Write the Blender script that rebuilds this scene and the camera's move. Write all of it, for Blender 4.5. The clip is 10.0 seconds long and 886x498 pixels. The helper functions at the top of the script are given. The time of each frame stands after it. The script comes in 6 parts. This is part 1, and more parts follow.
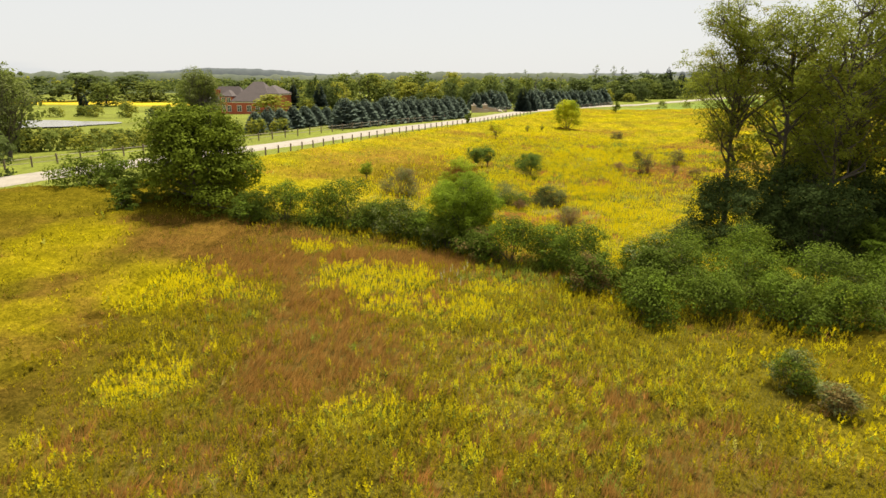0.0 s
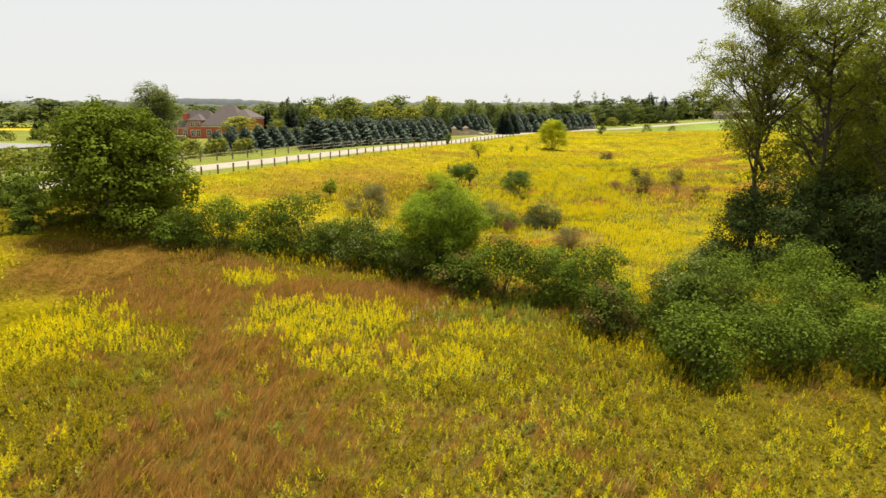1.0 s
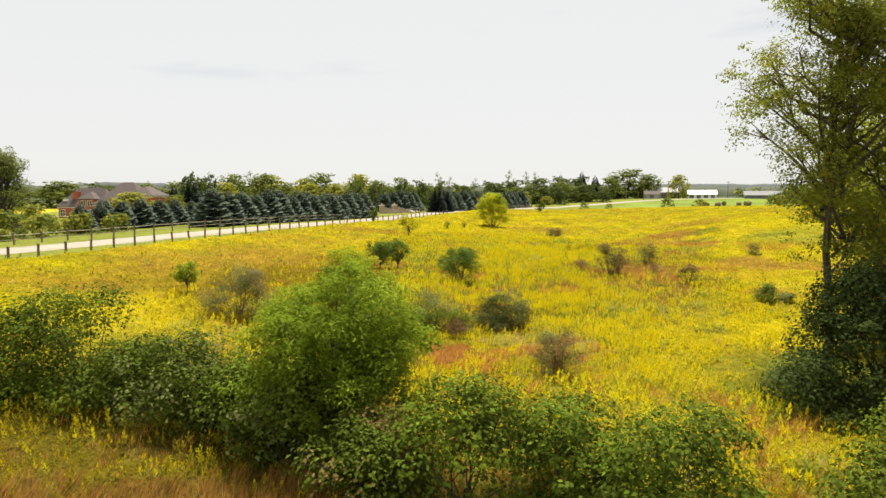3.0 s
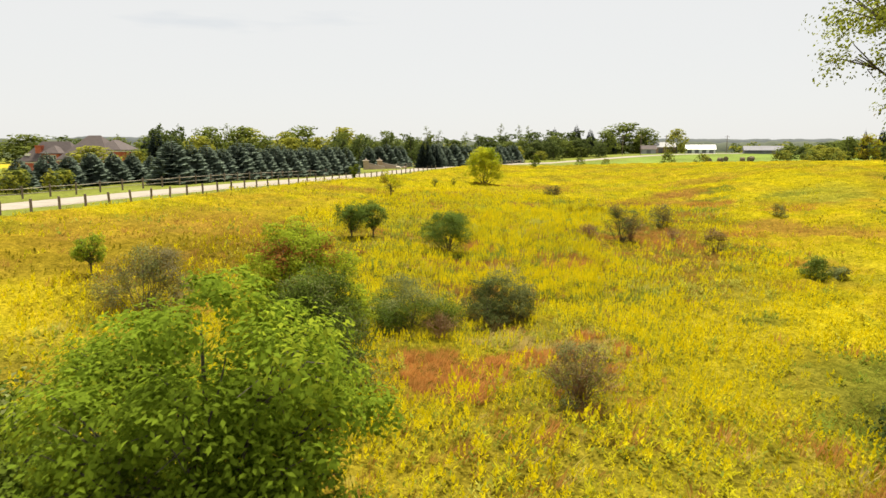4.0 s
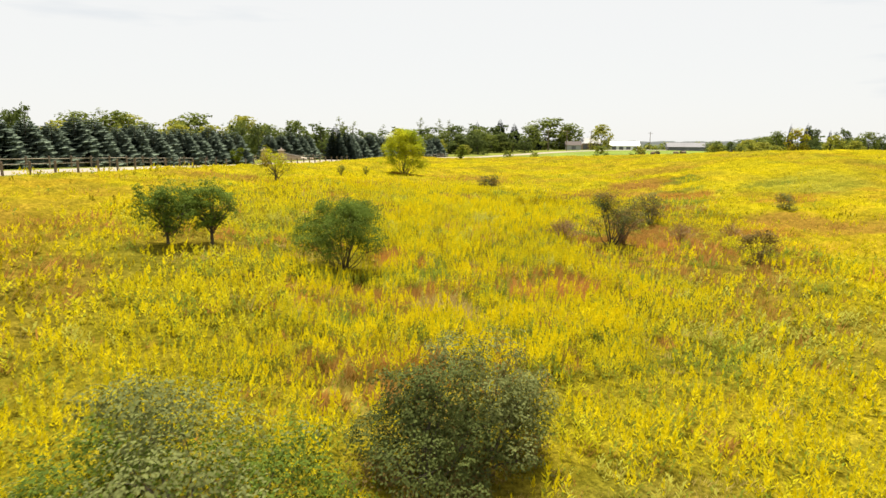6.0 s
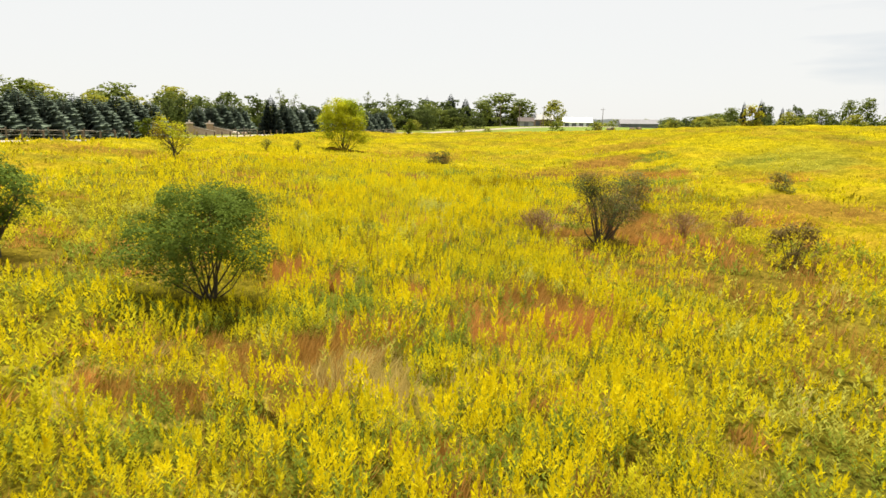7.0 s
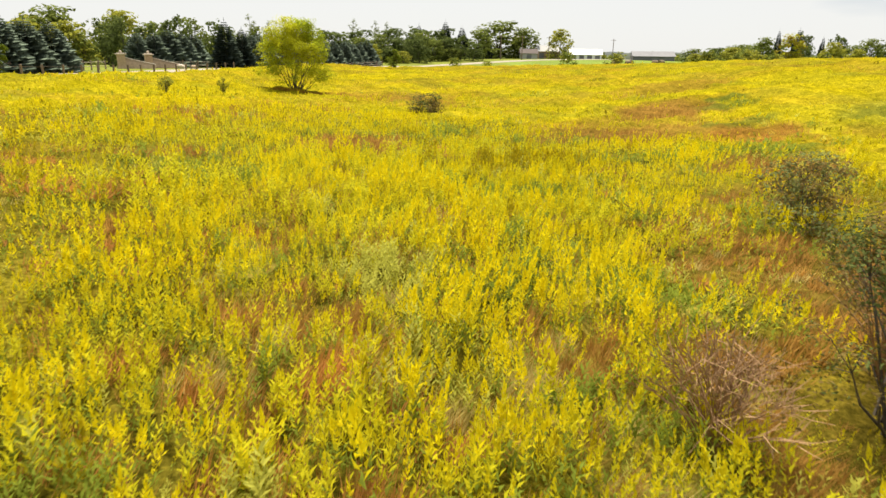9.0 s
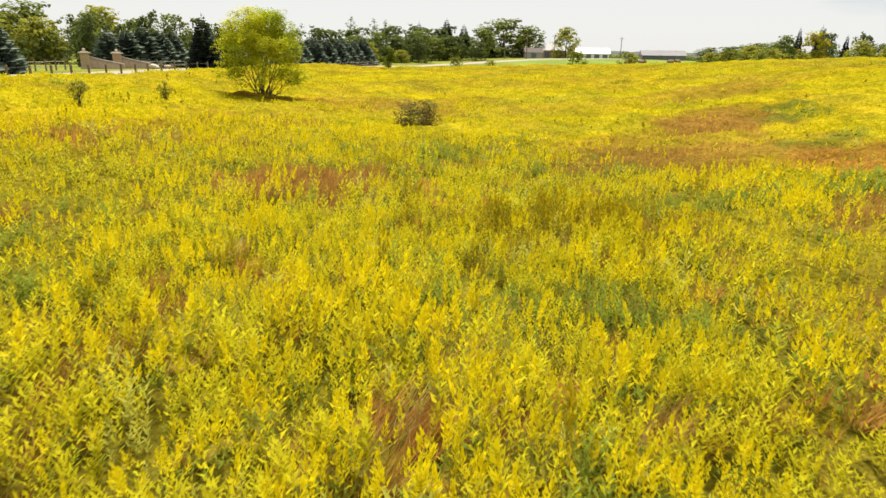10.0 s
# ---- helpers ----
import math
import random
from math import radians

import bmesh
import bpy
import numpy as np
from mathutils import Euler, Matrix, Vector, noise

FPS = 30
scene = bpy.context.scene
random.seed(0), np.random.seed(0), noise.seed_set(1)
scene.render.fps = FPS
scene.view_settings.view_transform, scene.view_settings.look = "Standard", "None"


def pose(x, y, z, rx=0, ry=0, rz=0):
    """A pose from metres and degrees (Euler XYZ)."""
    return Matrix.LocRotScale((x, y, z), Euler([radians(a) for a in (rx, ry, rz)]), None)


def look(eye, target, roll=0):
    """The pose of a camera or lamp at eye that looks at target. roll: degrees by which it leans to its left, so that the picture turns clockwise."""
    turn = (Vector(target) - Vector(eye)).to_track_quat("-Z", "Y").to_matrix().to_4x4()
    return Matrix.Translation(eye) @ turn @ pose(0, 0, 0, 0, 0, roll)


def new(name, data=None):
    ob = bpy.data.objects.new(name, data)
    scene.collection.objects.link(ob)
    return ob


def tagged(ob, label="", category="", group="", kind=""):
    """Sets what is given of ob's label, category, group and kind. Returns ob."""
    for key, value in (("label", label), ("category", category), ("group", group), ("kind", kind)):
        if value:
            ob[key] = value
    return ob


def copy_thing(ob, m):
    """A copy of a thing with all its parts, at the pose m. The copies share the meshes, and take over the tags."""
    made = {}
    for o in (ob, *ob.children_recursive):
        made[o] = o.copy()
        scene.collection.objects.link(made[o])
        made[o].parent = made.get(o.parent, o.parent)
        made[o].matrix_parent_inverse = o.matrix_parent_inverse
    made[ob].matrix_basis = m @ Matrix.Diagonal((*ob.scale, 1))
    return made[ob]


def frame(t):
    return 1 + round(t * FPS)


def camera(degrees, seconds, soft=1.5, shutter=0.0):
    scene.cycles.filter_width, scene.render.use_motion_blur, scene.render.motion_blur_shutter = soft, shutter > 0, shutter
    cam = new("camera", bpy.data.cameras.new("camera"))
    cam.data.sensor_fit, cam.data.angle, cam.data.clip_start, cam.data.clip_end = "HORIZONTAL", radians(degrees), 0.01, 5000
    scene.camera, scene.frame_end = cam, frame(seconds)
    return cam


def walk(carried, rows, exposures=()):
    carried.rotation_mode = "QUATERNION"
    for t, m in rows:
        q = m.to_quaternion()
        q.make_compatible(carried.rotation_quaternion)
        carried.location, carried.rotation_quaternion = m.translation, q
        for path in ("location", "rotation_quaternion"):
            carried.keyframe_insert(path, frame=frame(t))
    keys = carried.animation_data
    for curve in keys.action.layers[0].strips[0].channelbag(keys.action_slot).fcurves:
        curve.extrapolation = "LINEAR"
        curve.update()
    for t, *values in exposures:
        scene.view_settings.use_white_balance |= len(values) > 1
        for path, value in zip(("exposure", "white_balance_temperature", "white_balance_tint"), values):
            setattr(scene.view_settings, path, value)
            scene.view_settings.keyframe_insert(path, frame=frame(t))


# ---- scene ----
cam = camera(71.0, 10.0, soft=1.5, shutter=0.08)
PATH = [
    (0, (0.074, 3.16, 12.047), (0.079, 5.089, 11.52), 0.1),
    (0.5, (0.315, 7.692, 10.923), (0.349, 9.635, 10.45), -0.0),
    (1, (0.564, 12.167, 9.657), (0.628, 14.118, 9.22), -0.0),
    (1.5, (0.819, 16.751, 8.453), (0.915, 18.709, 8.058), 0.0),
    (2, (1.152, 21.172, 7.889), (1.26, 23.15, 7.614), 0.1),
    (2.5, (1.553, 25.663, 7.772), (1.727, 27.649, 7.601), 0.1),
    (2.7, (1.791, 27.413, 7.652), (2.031, 29.394, 7.509), 0.1),
    (3.8, (3.625, 36.851, 7.446), (3.937, 38.801, 7.128), 0.1),
    (4, (3.966, 38.685, 7.414), (4.278, 40.634, 7.097), 0.0),
    (4.5, (4.846, 43.529, 7.129), (5.167, 45.479, 6.817), 0.1),
    (5, (5.824, 48.115, 6.239), (6.205, 50.053, 5.923), 0.1),
    (5.5, (6.871, 52.796, 5.418), (7.327, 54.718, 5.103), 0.2),
    (6, (8.044, 57.228, 4.937), (8.607, 59.121, 4.623), 0.4),
    (6.2, (8.641, 58.94, 4.807), (9.254, 60.817, 4.489), 0.5),
    (7.3, (12.324, 68.232, 4.392), (13.039, 70.048, 3.956), 0.8),
    (7.5, (13.022, 70.043, 4.37), (13.736, 71.848, 3.887), 0.8),
    (8, (14.785, 74.656, 4.321), (15.494, 76.435, 3.744), 0.8),
    (8.5, (16.672, 79.162, 4.301), (17.382, 80.94, 3.723), 0.9),
    (9, (18.73, 83.611, 4.363), (19.436, 85.39, 3.783), 0.8),
    (9.5, (20.697, 88.089, 4.379), (21.399, 89.87, 3.798), 0.8),
    (10, (22.615, 92.488, 4.375), (23.315, 94.269, 3.793), 0.8),
]
walk(cam, [(t, look(eye, target, roll)) for t, eye, target, roll in PATH],
     exposures=[(0.0, 0.68), (2.5, 0.75), (4.0, 0.72), (5.5, 0.83), (6.0, 0.82), (8.5, 0.80), (10.0, 0.74)])

# ---- world and sun ----
SUN_AZ, SUN_EL = 15.0, 67.0
world = bpy.data.worlds.new("hazy_bright_sky")
scene.world = world
world.use_nodes = True
wn, wl = world.node_tree.nodes, world.node_tree.links
wn.clear()
w_out = wn.new("ShaderNodeOutputWorld")
w_bg = wn.new("ShaderNodeBackground")
w_sky = wn.new("ShaderNodeTexSky")
w_sky.sky_type = "NISHITA"
w_sky.sun_disc = False
w_sky.sun_elevation = radians(SUN_EL)
w_sky.sun_rotation = radians(SUN_AZ)
w_co = wn.new("ShaderNodeTexCoord")
w_map = wn.new("ShaderNodeMapping")
w_map.inputs["Scale"].default_value = (1.0, 1.0, 7.0)
w_noise = wn.new("ShaderNodeTexNoise")
w_noise.inputs["Scale"].default_value = 1.7
w_noise.inputs["Detail"].default_value = 5.0
w_noise.inputs["Roughness"].default_value = 0.5
w_ramp = wn.new("ShaderNodeValToRGB")
w_ramp.color_ramp.elements[0].position = 0.30
w_ramp.color_ramp.elements[0].color = (0.41, 0.43, 0.447, 1)
w_ramp.color_ramp.elements[1].position = 0.42
w_ramp.color_ramp.elements[1].color = (0.522, 0.519, 0.505, 1)
w_dim = wn.new("ShaderNodeVectorMath")
w_dim.operation = "SCALE"
w_dim.inputs["Scale"].default_value = 0.1
w_mix = wn.new("ShaderNodeMix")
w_mix.data_type = "RGBA"
w_mix.inputs[0].default_value = 0.93
wl.new(w_co.outputs["Generated"], w_map.inputs["Vector"])
wl.new(w_map.outputs["Vector"], w_noise.inputs["Vector"])
wl.new(w_noise.outputs["Fac"], w_ramp.inputs["Fac"])
wl.new(w_sky.outputs["Color"], w_dim.inputs[0])
wl.new(w_dim.outputs["Vector"], w_mix.inputs[6])
wl.new(w_ramp.outputs["Color"], w_mix.inputs[7])
wl.new(w_mix.outputs[2], w_bg.inputs["Color"])
w_bg.inputs["Strength"].default_value = 1.0
wl.new(w_bg.outputs["Background"], w_out.inputs["Surface"])

sun_data = bpy.data.lights.new("sun", "SUN")
sun_data.energy = 5.0
sun_data.angle = radians(12.0)
sun_data.color = (1.0, 0.91, 0.74)
sun = new("sun", sun_data)
sun_way = Vector((math.sin(radians(SUN_AZ)) * math.cos(radians(SUN_EL)), math.cos(radians(SUN_AZ)) * math.cos(radians(SUN_EL)), math.sin(radians(SUN_EL))))
sun.matrix_world = look(sun_way * 400, (0, 0, 0))


# ---- materials ----
def base_material(name):
    m = bpy.data.materials.new(name)
    m.use_nodes = True
    n, l = m.node_tree.nodes, m.node_tree.links
    return m, n, l, n["Principled BSDF"], n["Material Output"]


def ramp_of(n, stops):
    r = n.new("ShaderNodeValToRGB")
    e = r.color_ramp.elements
    while len(e) < len(stops):
        e.new(0.5)
    for k, (p, c) in enumerate(stops):
        e[k].position, e[k].color = p, (*c, 1)
    return r


def leaf_material(name, dark, mid, light, trans=0.45, rough=0.75, patch=0.55):
    """Leaves: colour differs leaf by leaf and in patches over the crown, and light shines through."""
    m, n, l, bsdf, out = base_material(name)
    geo = n.new("ShaderNodeNewGeometry")
    noi = n.new("ShaderNodeTexNoise")
    noi.inputs["Scale"].default_value = 1.1
    noi.inputs["Detail"].default_value = 3.0
    add = n.new("ShaderNodeMix")
    add.inputs[0].default_value = patch
    l.new(geo.outputs["Position"], noi.inputs["Vector"])
    l.new(geo.outputs["Random Per Island"], add.inputs[2])
    l.new(noi.outputs["Fac"], add.inputs[3])
    r = ramp_of(n, [(0.15, dark), (0.5, mid), (0.88, light)])
    l.new(add.outputs[0], r.inputs["Fac"])
    l.new(r.outputs["Color"], bsdf.inputs["Base Color"])
    bsdf.inputs["Roughness"].default_value = rough
    bsdf.inputs["Specular IOR Level"].default_value = 0.03
    tr = n.new("ShaderNodeBsdfTranslucent")
    l.new(r.outputs["Color"], tr.inputs["Color"])
    mx = n.new("ShaderNodeMixShader")
    mx.inputs[0].default_value = trans
    l.new(bsdf.outputs[0], mx.inputs[1])
    l.new(tr.outputs[0], mx.inputs[2])
    l.new(mx.outputs[0], out.inputs["Surface"])
    return m


def solid_material(name, dark, light, scale=6.0, rough=0.8, bump=0.2, detail=6.0, stretch=(1, 1, 1), metal=0.0):
    """A surface of two tones mixed by coarse and fine grain, with relief."""
    m, n, l, bsdf, out = base_material(name)
    co = n.new("ShaderNodeTexCoord")
    mp = n.new("ShaderNodeMapping")
    mp.inputs["Scale"].default_value = stretch
    a = n.new("ShaderNodeTexNoise")
    a.inputs["Scale"].default_value = scale
    a.inputs["Detail"].default_value = detail
    b = n.new("ShaderNodeTexNoise")
    b.inputs["Scale"].default_value = scale * 0.13
    oi = n.new("ShaderNodeObjectInfo")
    l.new(co.outputs["Object"], mp.inputs["Vector"])
    l.new(mp.outputs["Vector"], a.inputs["Vector"])
    l.new(mp.outputs["Vector"], b.inputs["Vector"])
    mx = n.new("ShaderNodeMix")
    mx.inputs[0].default_value = 0.45
    l.new(a.outputs["Fac"], mx.inputs[2])
    l.new(b.outputs["Fac"], mx.inputs[3])
    sh = n.new("ShaderNodeMath")
    sh.operation = "MULTIPLY_ADD"
    sh.inputs[1].default_value = 0.12
    l.new(oi.outputs["Random"], sh.inputs[0])
    l.new(mx.outputs[0], sh.inputs[2])
    r = ramp_of(n, [(0.35, dark), (0.72, light)])
    l.new(sh.outputs[0], r.inputs["Fac"])
    l.new(r.outputs["Color"], bsdf.inputs["Base Color"])
    bsdf.inputs["Roughness"].default_value = rough
    bsdf.inputs["Metallic"].default_value = metal
    bp = n.new("ShaderNodeBump")
    bp.inputs["Strength"].default_value = bump
    l.new(a.outputs["Fac"], bp.inputs["Height"])
    l.new(bp.outputs["Normal"], bsdf.inputs["Normal"])
    return m


M = {
    "bark": solid_material("bark", (0.035, 0.028, 0.02), (0.11, 0.09, 0.065), 9, 0.9, 0.6, 8, (3, 3, 0.6)),
    "pale_bark": solid_material("pale_bark", (0.14, 0.12, 0.10), (0.30, 0.27, 0.23), 9, 0.9, 0.6, 8, (3, 3, 0.6)),
    "twig": solid_material("twig", (0.10, 0.07, 0.05), (0.26, 0.19, 0.14), 12, 0.9, 0.3),
    "maple_leaf": leaf_material("maple_leaf", (0.058, 0.076, 0.006), (0.122, 0.158, 0.013), (0.22, 0.28, 0.0225), 0.3, 0.75, 0.76),
    "poplar_leaf": leaf_material("poplar_leaf", (0.11, 0.125, 0.015), (0.225, 0.255, 0.032), (0.38, 0.43, 0.055), 0.6, 0.75, 0.75),
    "locust_leaf": leaf_material("locust_leaf", (0.085, 0.12, 0.009), (0.185, 0.26, 0.02), (0.34, 0.46, 0.037), 0.5, 0.75, 0.7),
    "hedge_leaf": leaf_material("hedge_leaf", (0.0484, 0.0671, 0.0077), (0.088, 0.122, 0.014), (0.1584, 0.2196, 0.0252), 0.25, 0.75, 0.78),
    "vine_leaf": leaf_material("vine_leaf", (0.048, 0.07, 0.0064), (0.12, 0.175, 0.016), (0.24, 0.35, 0.032), 0.28, 0.75, 0.76),
    "thicket_leaf": leaf_material("thicket_leaf", (0.0341, 0.0484, 0.0121), (0.062, 0.088, 0.022), (0.1054, 0.1496, 0.0374), 0.2, 0.75, 0.78),
    "dark_leaf": leaf_material("dark_leaf", (0.0539, 0.066, 0.0187), (0.098, 0.12, 0.034), (0.157, 0.192, 0.0544), 0.2, 0.75, 0.8),
    "grey_leaf": leaf_material("grey_leaf", (0.125, 0.115, 0.0561), (0.19, 0.175, 0.085), (0.275, 0.254, 0.123), 0.35, 0.75, 0.66),
    "brown_leaf": leaf_material("brown_leaf", (0.114, 0.0828, 0.027), (0.19, 0.138, 0.045), (0.285, 0.207, 0.0675), 0.35, 0.75, 0.75),
    "olive_leaf": leaf_material("olive_leaf", (0.105, 0.117, 0.039), (0.175, 0.195, 0.065), (0.271, 0.302, 0.101), 0.25, 0.75, 0.78),
    "shrub_leaf": leaf_material("shrub_leaf", (0.065, 0.095, 0.015), (0.125, 0.18, 0.028), (0.21, 0.30, 0.048), 0.35, 0.75, 0.78),
    "sumac_leaf": leaf_material("sumac_leaf", (0.171, 0.206, 0.0149), (0.31, 0.375, 0.027), (0.45, 0.544, 0.0391), 0.5, 0.75, 0.65),
    "rust_leaf": leaf_material("rust_leaf", (0.18, 0.078, 0.018), (0.3, 0.13, 0.03), (0.42, 0.182, 0.042), 0.45, 0.75, 0.6),
    "lime_leaf": leaf_material("lime_leaf", (0.276, 0.282, 0.012), (0.46, 0.47, 0.02), (0.621, 0.634, 0.027), 0.55, 0.75, 0.62),
    "gold_leaf": leaf_material("gold_leaf", (0.14, 0.14, 0.02), (0.27, 0.22, 0.02), (0.42, 0.30, 0.03), 0.5),
    "far_leaf": leaf_material("far_leaf", (0.0825, 0.099, 0.0198), (0.15, 0.18, 0.036), (0.255, 0.306, 0.0612), 0.45, 0.75, 0.7),
    "far_leaf_dark": leaf_material("far_leaf_dark", (0.055, 0.0704, 0.0198), (0.1, 0.128, 0.036), (0.17, 0.218, 0.0612), 0.45, 0.75, 0.7),
    "far_leaf_light": leaf_material("far_leaf_light", (0.174, 0.174, 0.024), (0.29, 0.29, 0.04), (0.406, 0.406, 0.056), 0.45, 0.75, 0.7),
    "spruce": leaf_material("spruce", (0.075, 0.096, 0.072), (0.128, 0.165, 0.12), (0.195, 0.245, 0.18), 0.15, 0.75, 0.55),
    "dark_spruce": leaf_material("dark_spruce", (0.020, 0.032, 0.025), (0.040, 0.055, 0.042), (0.065, 0.085, 0.06), 0.15),
    "stem": leaf_material("stem", (0.306, 0.282, 0.0096), (0.51, 0.47, 0.016), (0.7395, 0.6815, 0.0232), 0.45, 0.75, 0.6),
    "plume": leaf_material("plume", (0.56, 0.465, 0.006), (0.75, 0.63, 0.008), (0.90, 0.76, 0.0096), 0.45, 0.75, 0.72),
    "green_stem": leaf_material("green_stem", (0.143, 0.174, 0.0211), (0.23, 0.28, 0.034), (0.345, 0.42, 0.051), 0.45, 0.75, 0.72),
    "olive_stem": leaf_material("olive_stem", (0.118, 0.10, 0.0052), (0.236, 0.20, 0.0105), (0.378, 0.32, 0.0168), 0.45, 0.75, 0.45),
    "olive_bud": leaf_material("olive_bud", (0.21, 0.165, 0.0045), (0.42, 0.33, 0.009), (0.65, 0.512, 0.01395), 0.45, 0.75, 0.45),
    "bud": leaf_material("bud", (0.4095, 0.351, 0.0078), (0.63, 0.54, 0.012), (0.8505, 0.729, 0.0162), 0.45, 0.75, 0.6),
    "dry": leaf_material("dry", (0.19, 0.108, 0.026), (0.385, 0.218, 0.052), (0.61, 0.345, 0.083), 0.45, 0.75, 0.5),
    "rust": leaf_material("rust", (0.312, 0.156, 0.042), (0.52, 0.26, 0.07), (0.728, 0.364, 0.098), 0.45, 0.75, 0.72),
    "straw": leaf_material("straw", (0.324, 0.258, 0.09), (0.54, 0.43, 0.15), (0.756, 0.602, 0.21), 0.45, 0.75, 0.72),
    "sage": leaf_material("sage", (0.264, 0.258, 0.042), (0.44, 0.43, 0.07), (0.616, 0.602, 0.098), 0.45, 0.75, 0.72),
    "wood_post": solid_material("wood_post", (0.09, 0.065, 0.045), (0.24, 0.18, 0.13), 14, 0.85, 0.4, 8, (4, 4, 0.5)),
    "rail_wood": solid_material("rail_wood", (0.26, 0.215, 0.16), (0.48, 0.42, 0.33), 14, 0.85, 0.4, 8, (4, 4, 0.5)),
    "gravel": solid_material("gravel", (0.25, 0.22, 0.175), (0.38, 0.335, 0.275), 5, 0.95, 0.3),
    "brick": solid_material("brick", (0.30, 0.062, 0.026), (0.46, 0.12, 0.05), 18, 0.85, 0.3),
    "roof": solid_material("roof", (0.055, 0.042, 0.040), (0.105, 0.080, 0.075), 6, 0.85, 0.4, 6, (1, 1, 5)),
    "trim_paint": solid_material("trim_paint", (0.62, 0.56, 0.46), (0.78, 0.73, 0.62), 3, 0.6, 0.05),
    "white_metal": solid_material("white_metal", (0.72, 0.72, 0.72), (0.84, 0.84, 0.84), 2, 0.45, 0.05),
    "grey_wall": solid_material("grey_wall", (0.26, 0.26, 0.27), (0.38, 0.38, 0.39), 2, 0.7, 0.05),
    "grey_roof": solid_material("grey_roof", (0.10, 0.10, 0.12), (0.17, 0.17, 0.19), 2, 0.7, 0.05),
    "stone": solid_material("stone", (0.24, 0.165, 0.11), (0.46, 0.34, 0.23), 3.5, 0.85, 0.5),
    "cap_stone": solid_material("cap_stone", (0.42, 0.35, 0.28), (0.58, 0.50, 0.41), 4, 0.8, 0.2),
    "black_paint": solid_material("black_paint", (0.015, 0.015, 0.017), (0.035, 0.035, 0.04), 4, 0.35, 0.05),
    "bale": solid_material("bale", (0.10, 0.075, 0.04), (0.20, 0.15, 0.08), 6, 0.9, 0.4),
}


def glass_material():
    m, n, l, bsdf, out = base_material("window_glass")
    bsdf.inputs["Base Color"].default_value = (0.05, 0.06, 0.07, 1)
    bsdf.inputs["Roughness"].default_value = 0.06
    bsdf.inputs["Specular IOR Level"].default_value = 0.8
    return m


def water_material():
    m, n, l, bsdf, out = base_material("pond_water")
    bsdf.inputs["Base Color"].default_value = (0.24, 0.23, 0.20, 1)
    bsdf.inputs["Roughness"].default_value = 0.22
    bsdf.inputs["IOR"].default_value = 1.33
    bsdf.inputs["Specular IOR Level"].default_value = 0.8
    no = n.new("ShaderNodeTexNoise")
    no.inputs["Scale"].default_value = 1.5
    bp = n.new("ShaderNodeBump")
    bp.inputs["Strength"].default_value = 0.04
    l.new(no.outputs["Fac"], bp.inputs["Height"])
    l.new(bp.outputs["Normal"], bsdf.inputs["Normal"])
    return m


def ground_material():
    """Soil and low growth; the kind of cover is stored with the sheet."""
    m, n, l, bsdf, out = base_material("ground_cover")
    at = n.new("ShaderNodeAttribute")
    at.attribute_name = "cover"
    geo = n.new("ShaderNodeNewGeometry")
    a = n.new("ShaderNodeTexNoise")
    a.inputs["Scale"].default_value = 1.6
    a.inputs["Detail"].default_value = 8.0
    a.inputs["Roughness"].default_value = 0.7
    b = n.new("ShaderNodeTexNoise")
    b.inputs["Scale"].default_value = 0.07
    b.inputs["Detail"].default_value = 4.0
    l.new(geo.outputs["Position"], a.inputs["Vector"])
    l.new(geo.outputs["Position"], b.inputs["Vector"])
    r = ramp_of(n, [(0.3, (0.45, 0.45, 0.45)), (0.7, (1.35, 1.3, 1.2))])
    r2 = ramp_of(n, [(0.3, (0.75, 0.72, 0.7)), (0.7, (1.2, 1.2, 1.15))])
    l.new(a.outputs["Fac"], r.inputs["Fac"])
    l.new(b.outputs["Fac"], r2.inputs["Fac"])
    m1 = n.new("ShaderNodeMix")
    m1.data_type, m1.blend_type = "RGBA", "MULTIPLY"
    m1.inputs[0].default_value = 1.0
    l.new(at.outputs["Color"], m1.inputs[6])
    l.new(r.outputs["Color"], m1.inputs[7])
    m2 = n.new("ShaderNodeMix")
    m2.data_type, m2.blend_type = "RGBA", "MULTIPLY"
    m2.inputs[0].default_value = 1.0
    l.new(m1.outputs[2], m2.inputs[6])
    l.new(r2.outputs["Color"], m2.inputs[7])
    l.new(m2.outputs[2], bsdf.inputs["Base Color"])
    bsdf.inputs["Roughness"].default_value = 0.95
    bsdf.inputs["Specular IOR Level"].default_value = 0.1
    bp = n.new("ShaderNodeBump")
    bp.inputs["Strength"].default_value = 0.7
    bp.inputs["Distance"].default_value = 0.25
    l.new(a.outputs["Fac"], bp.inputs["Height"])
    l.new(bp.outputs["Normal"], bsdf.inputs["Normal"])
    return m


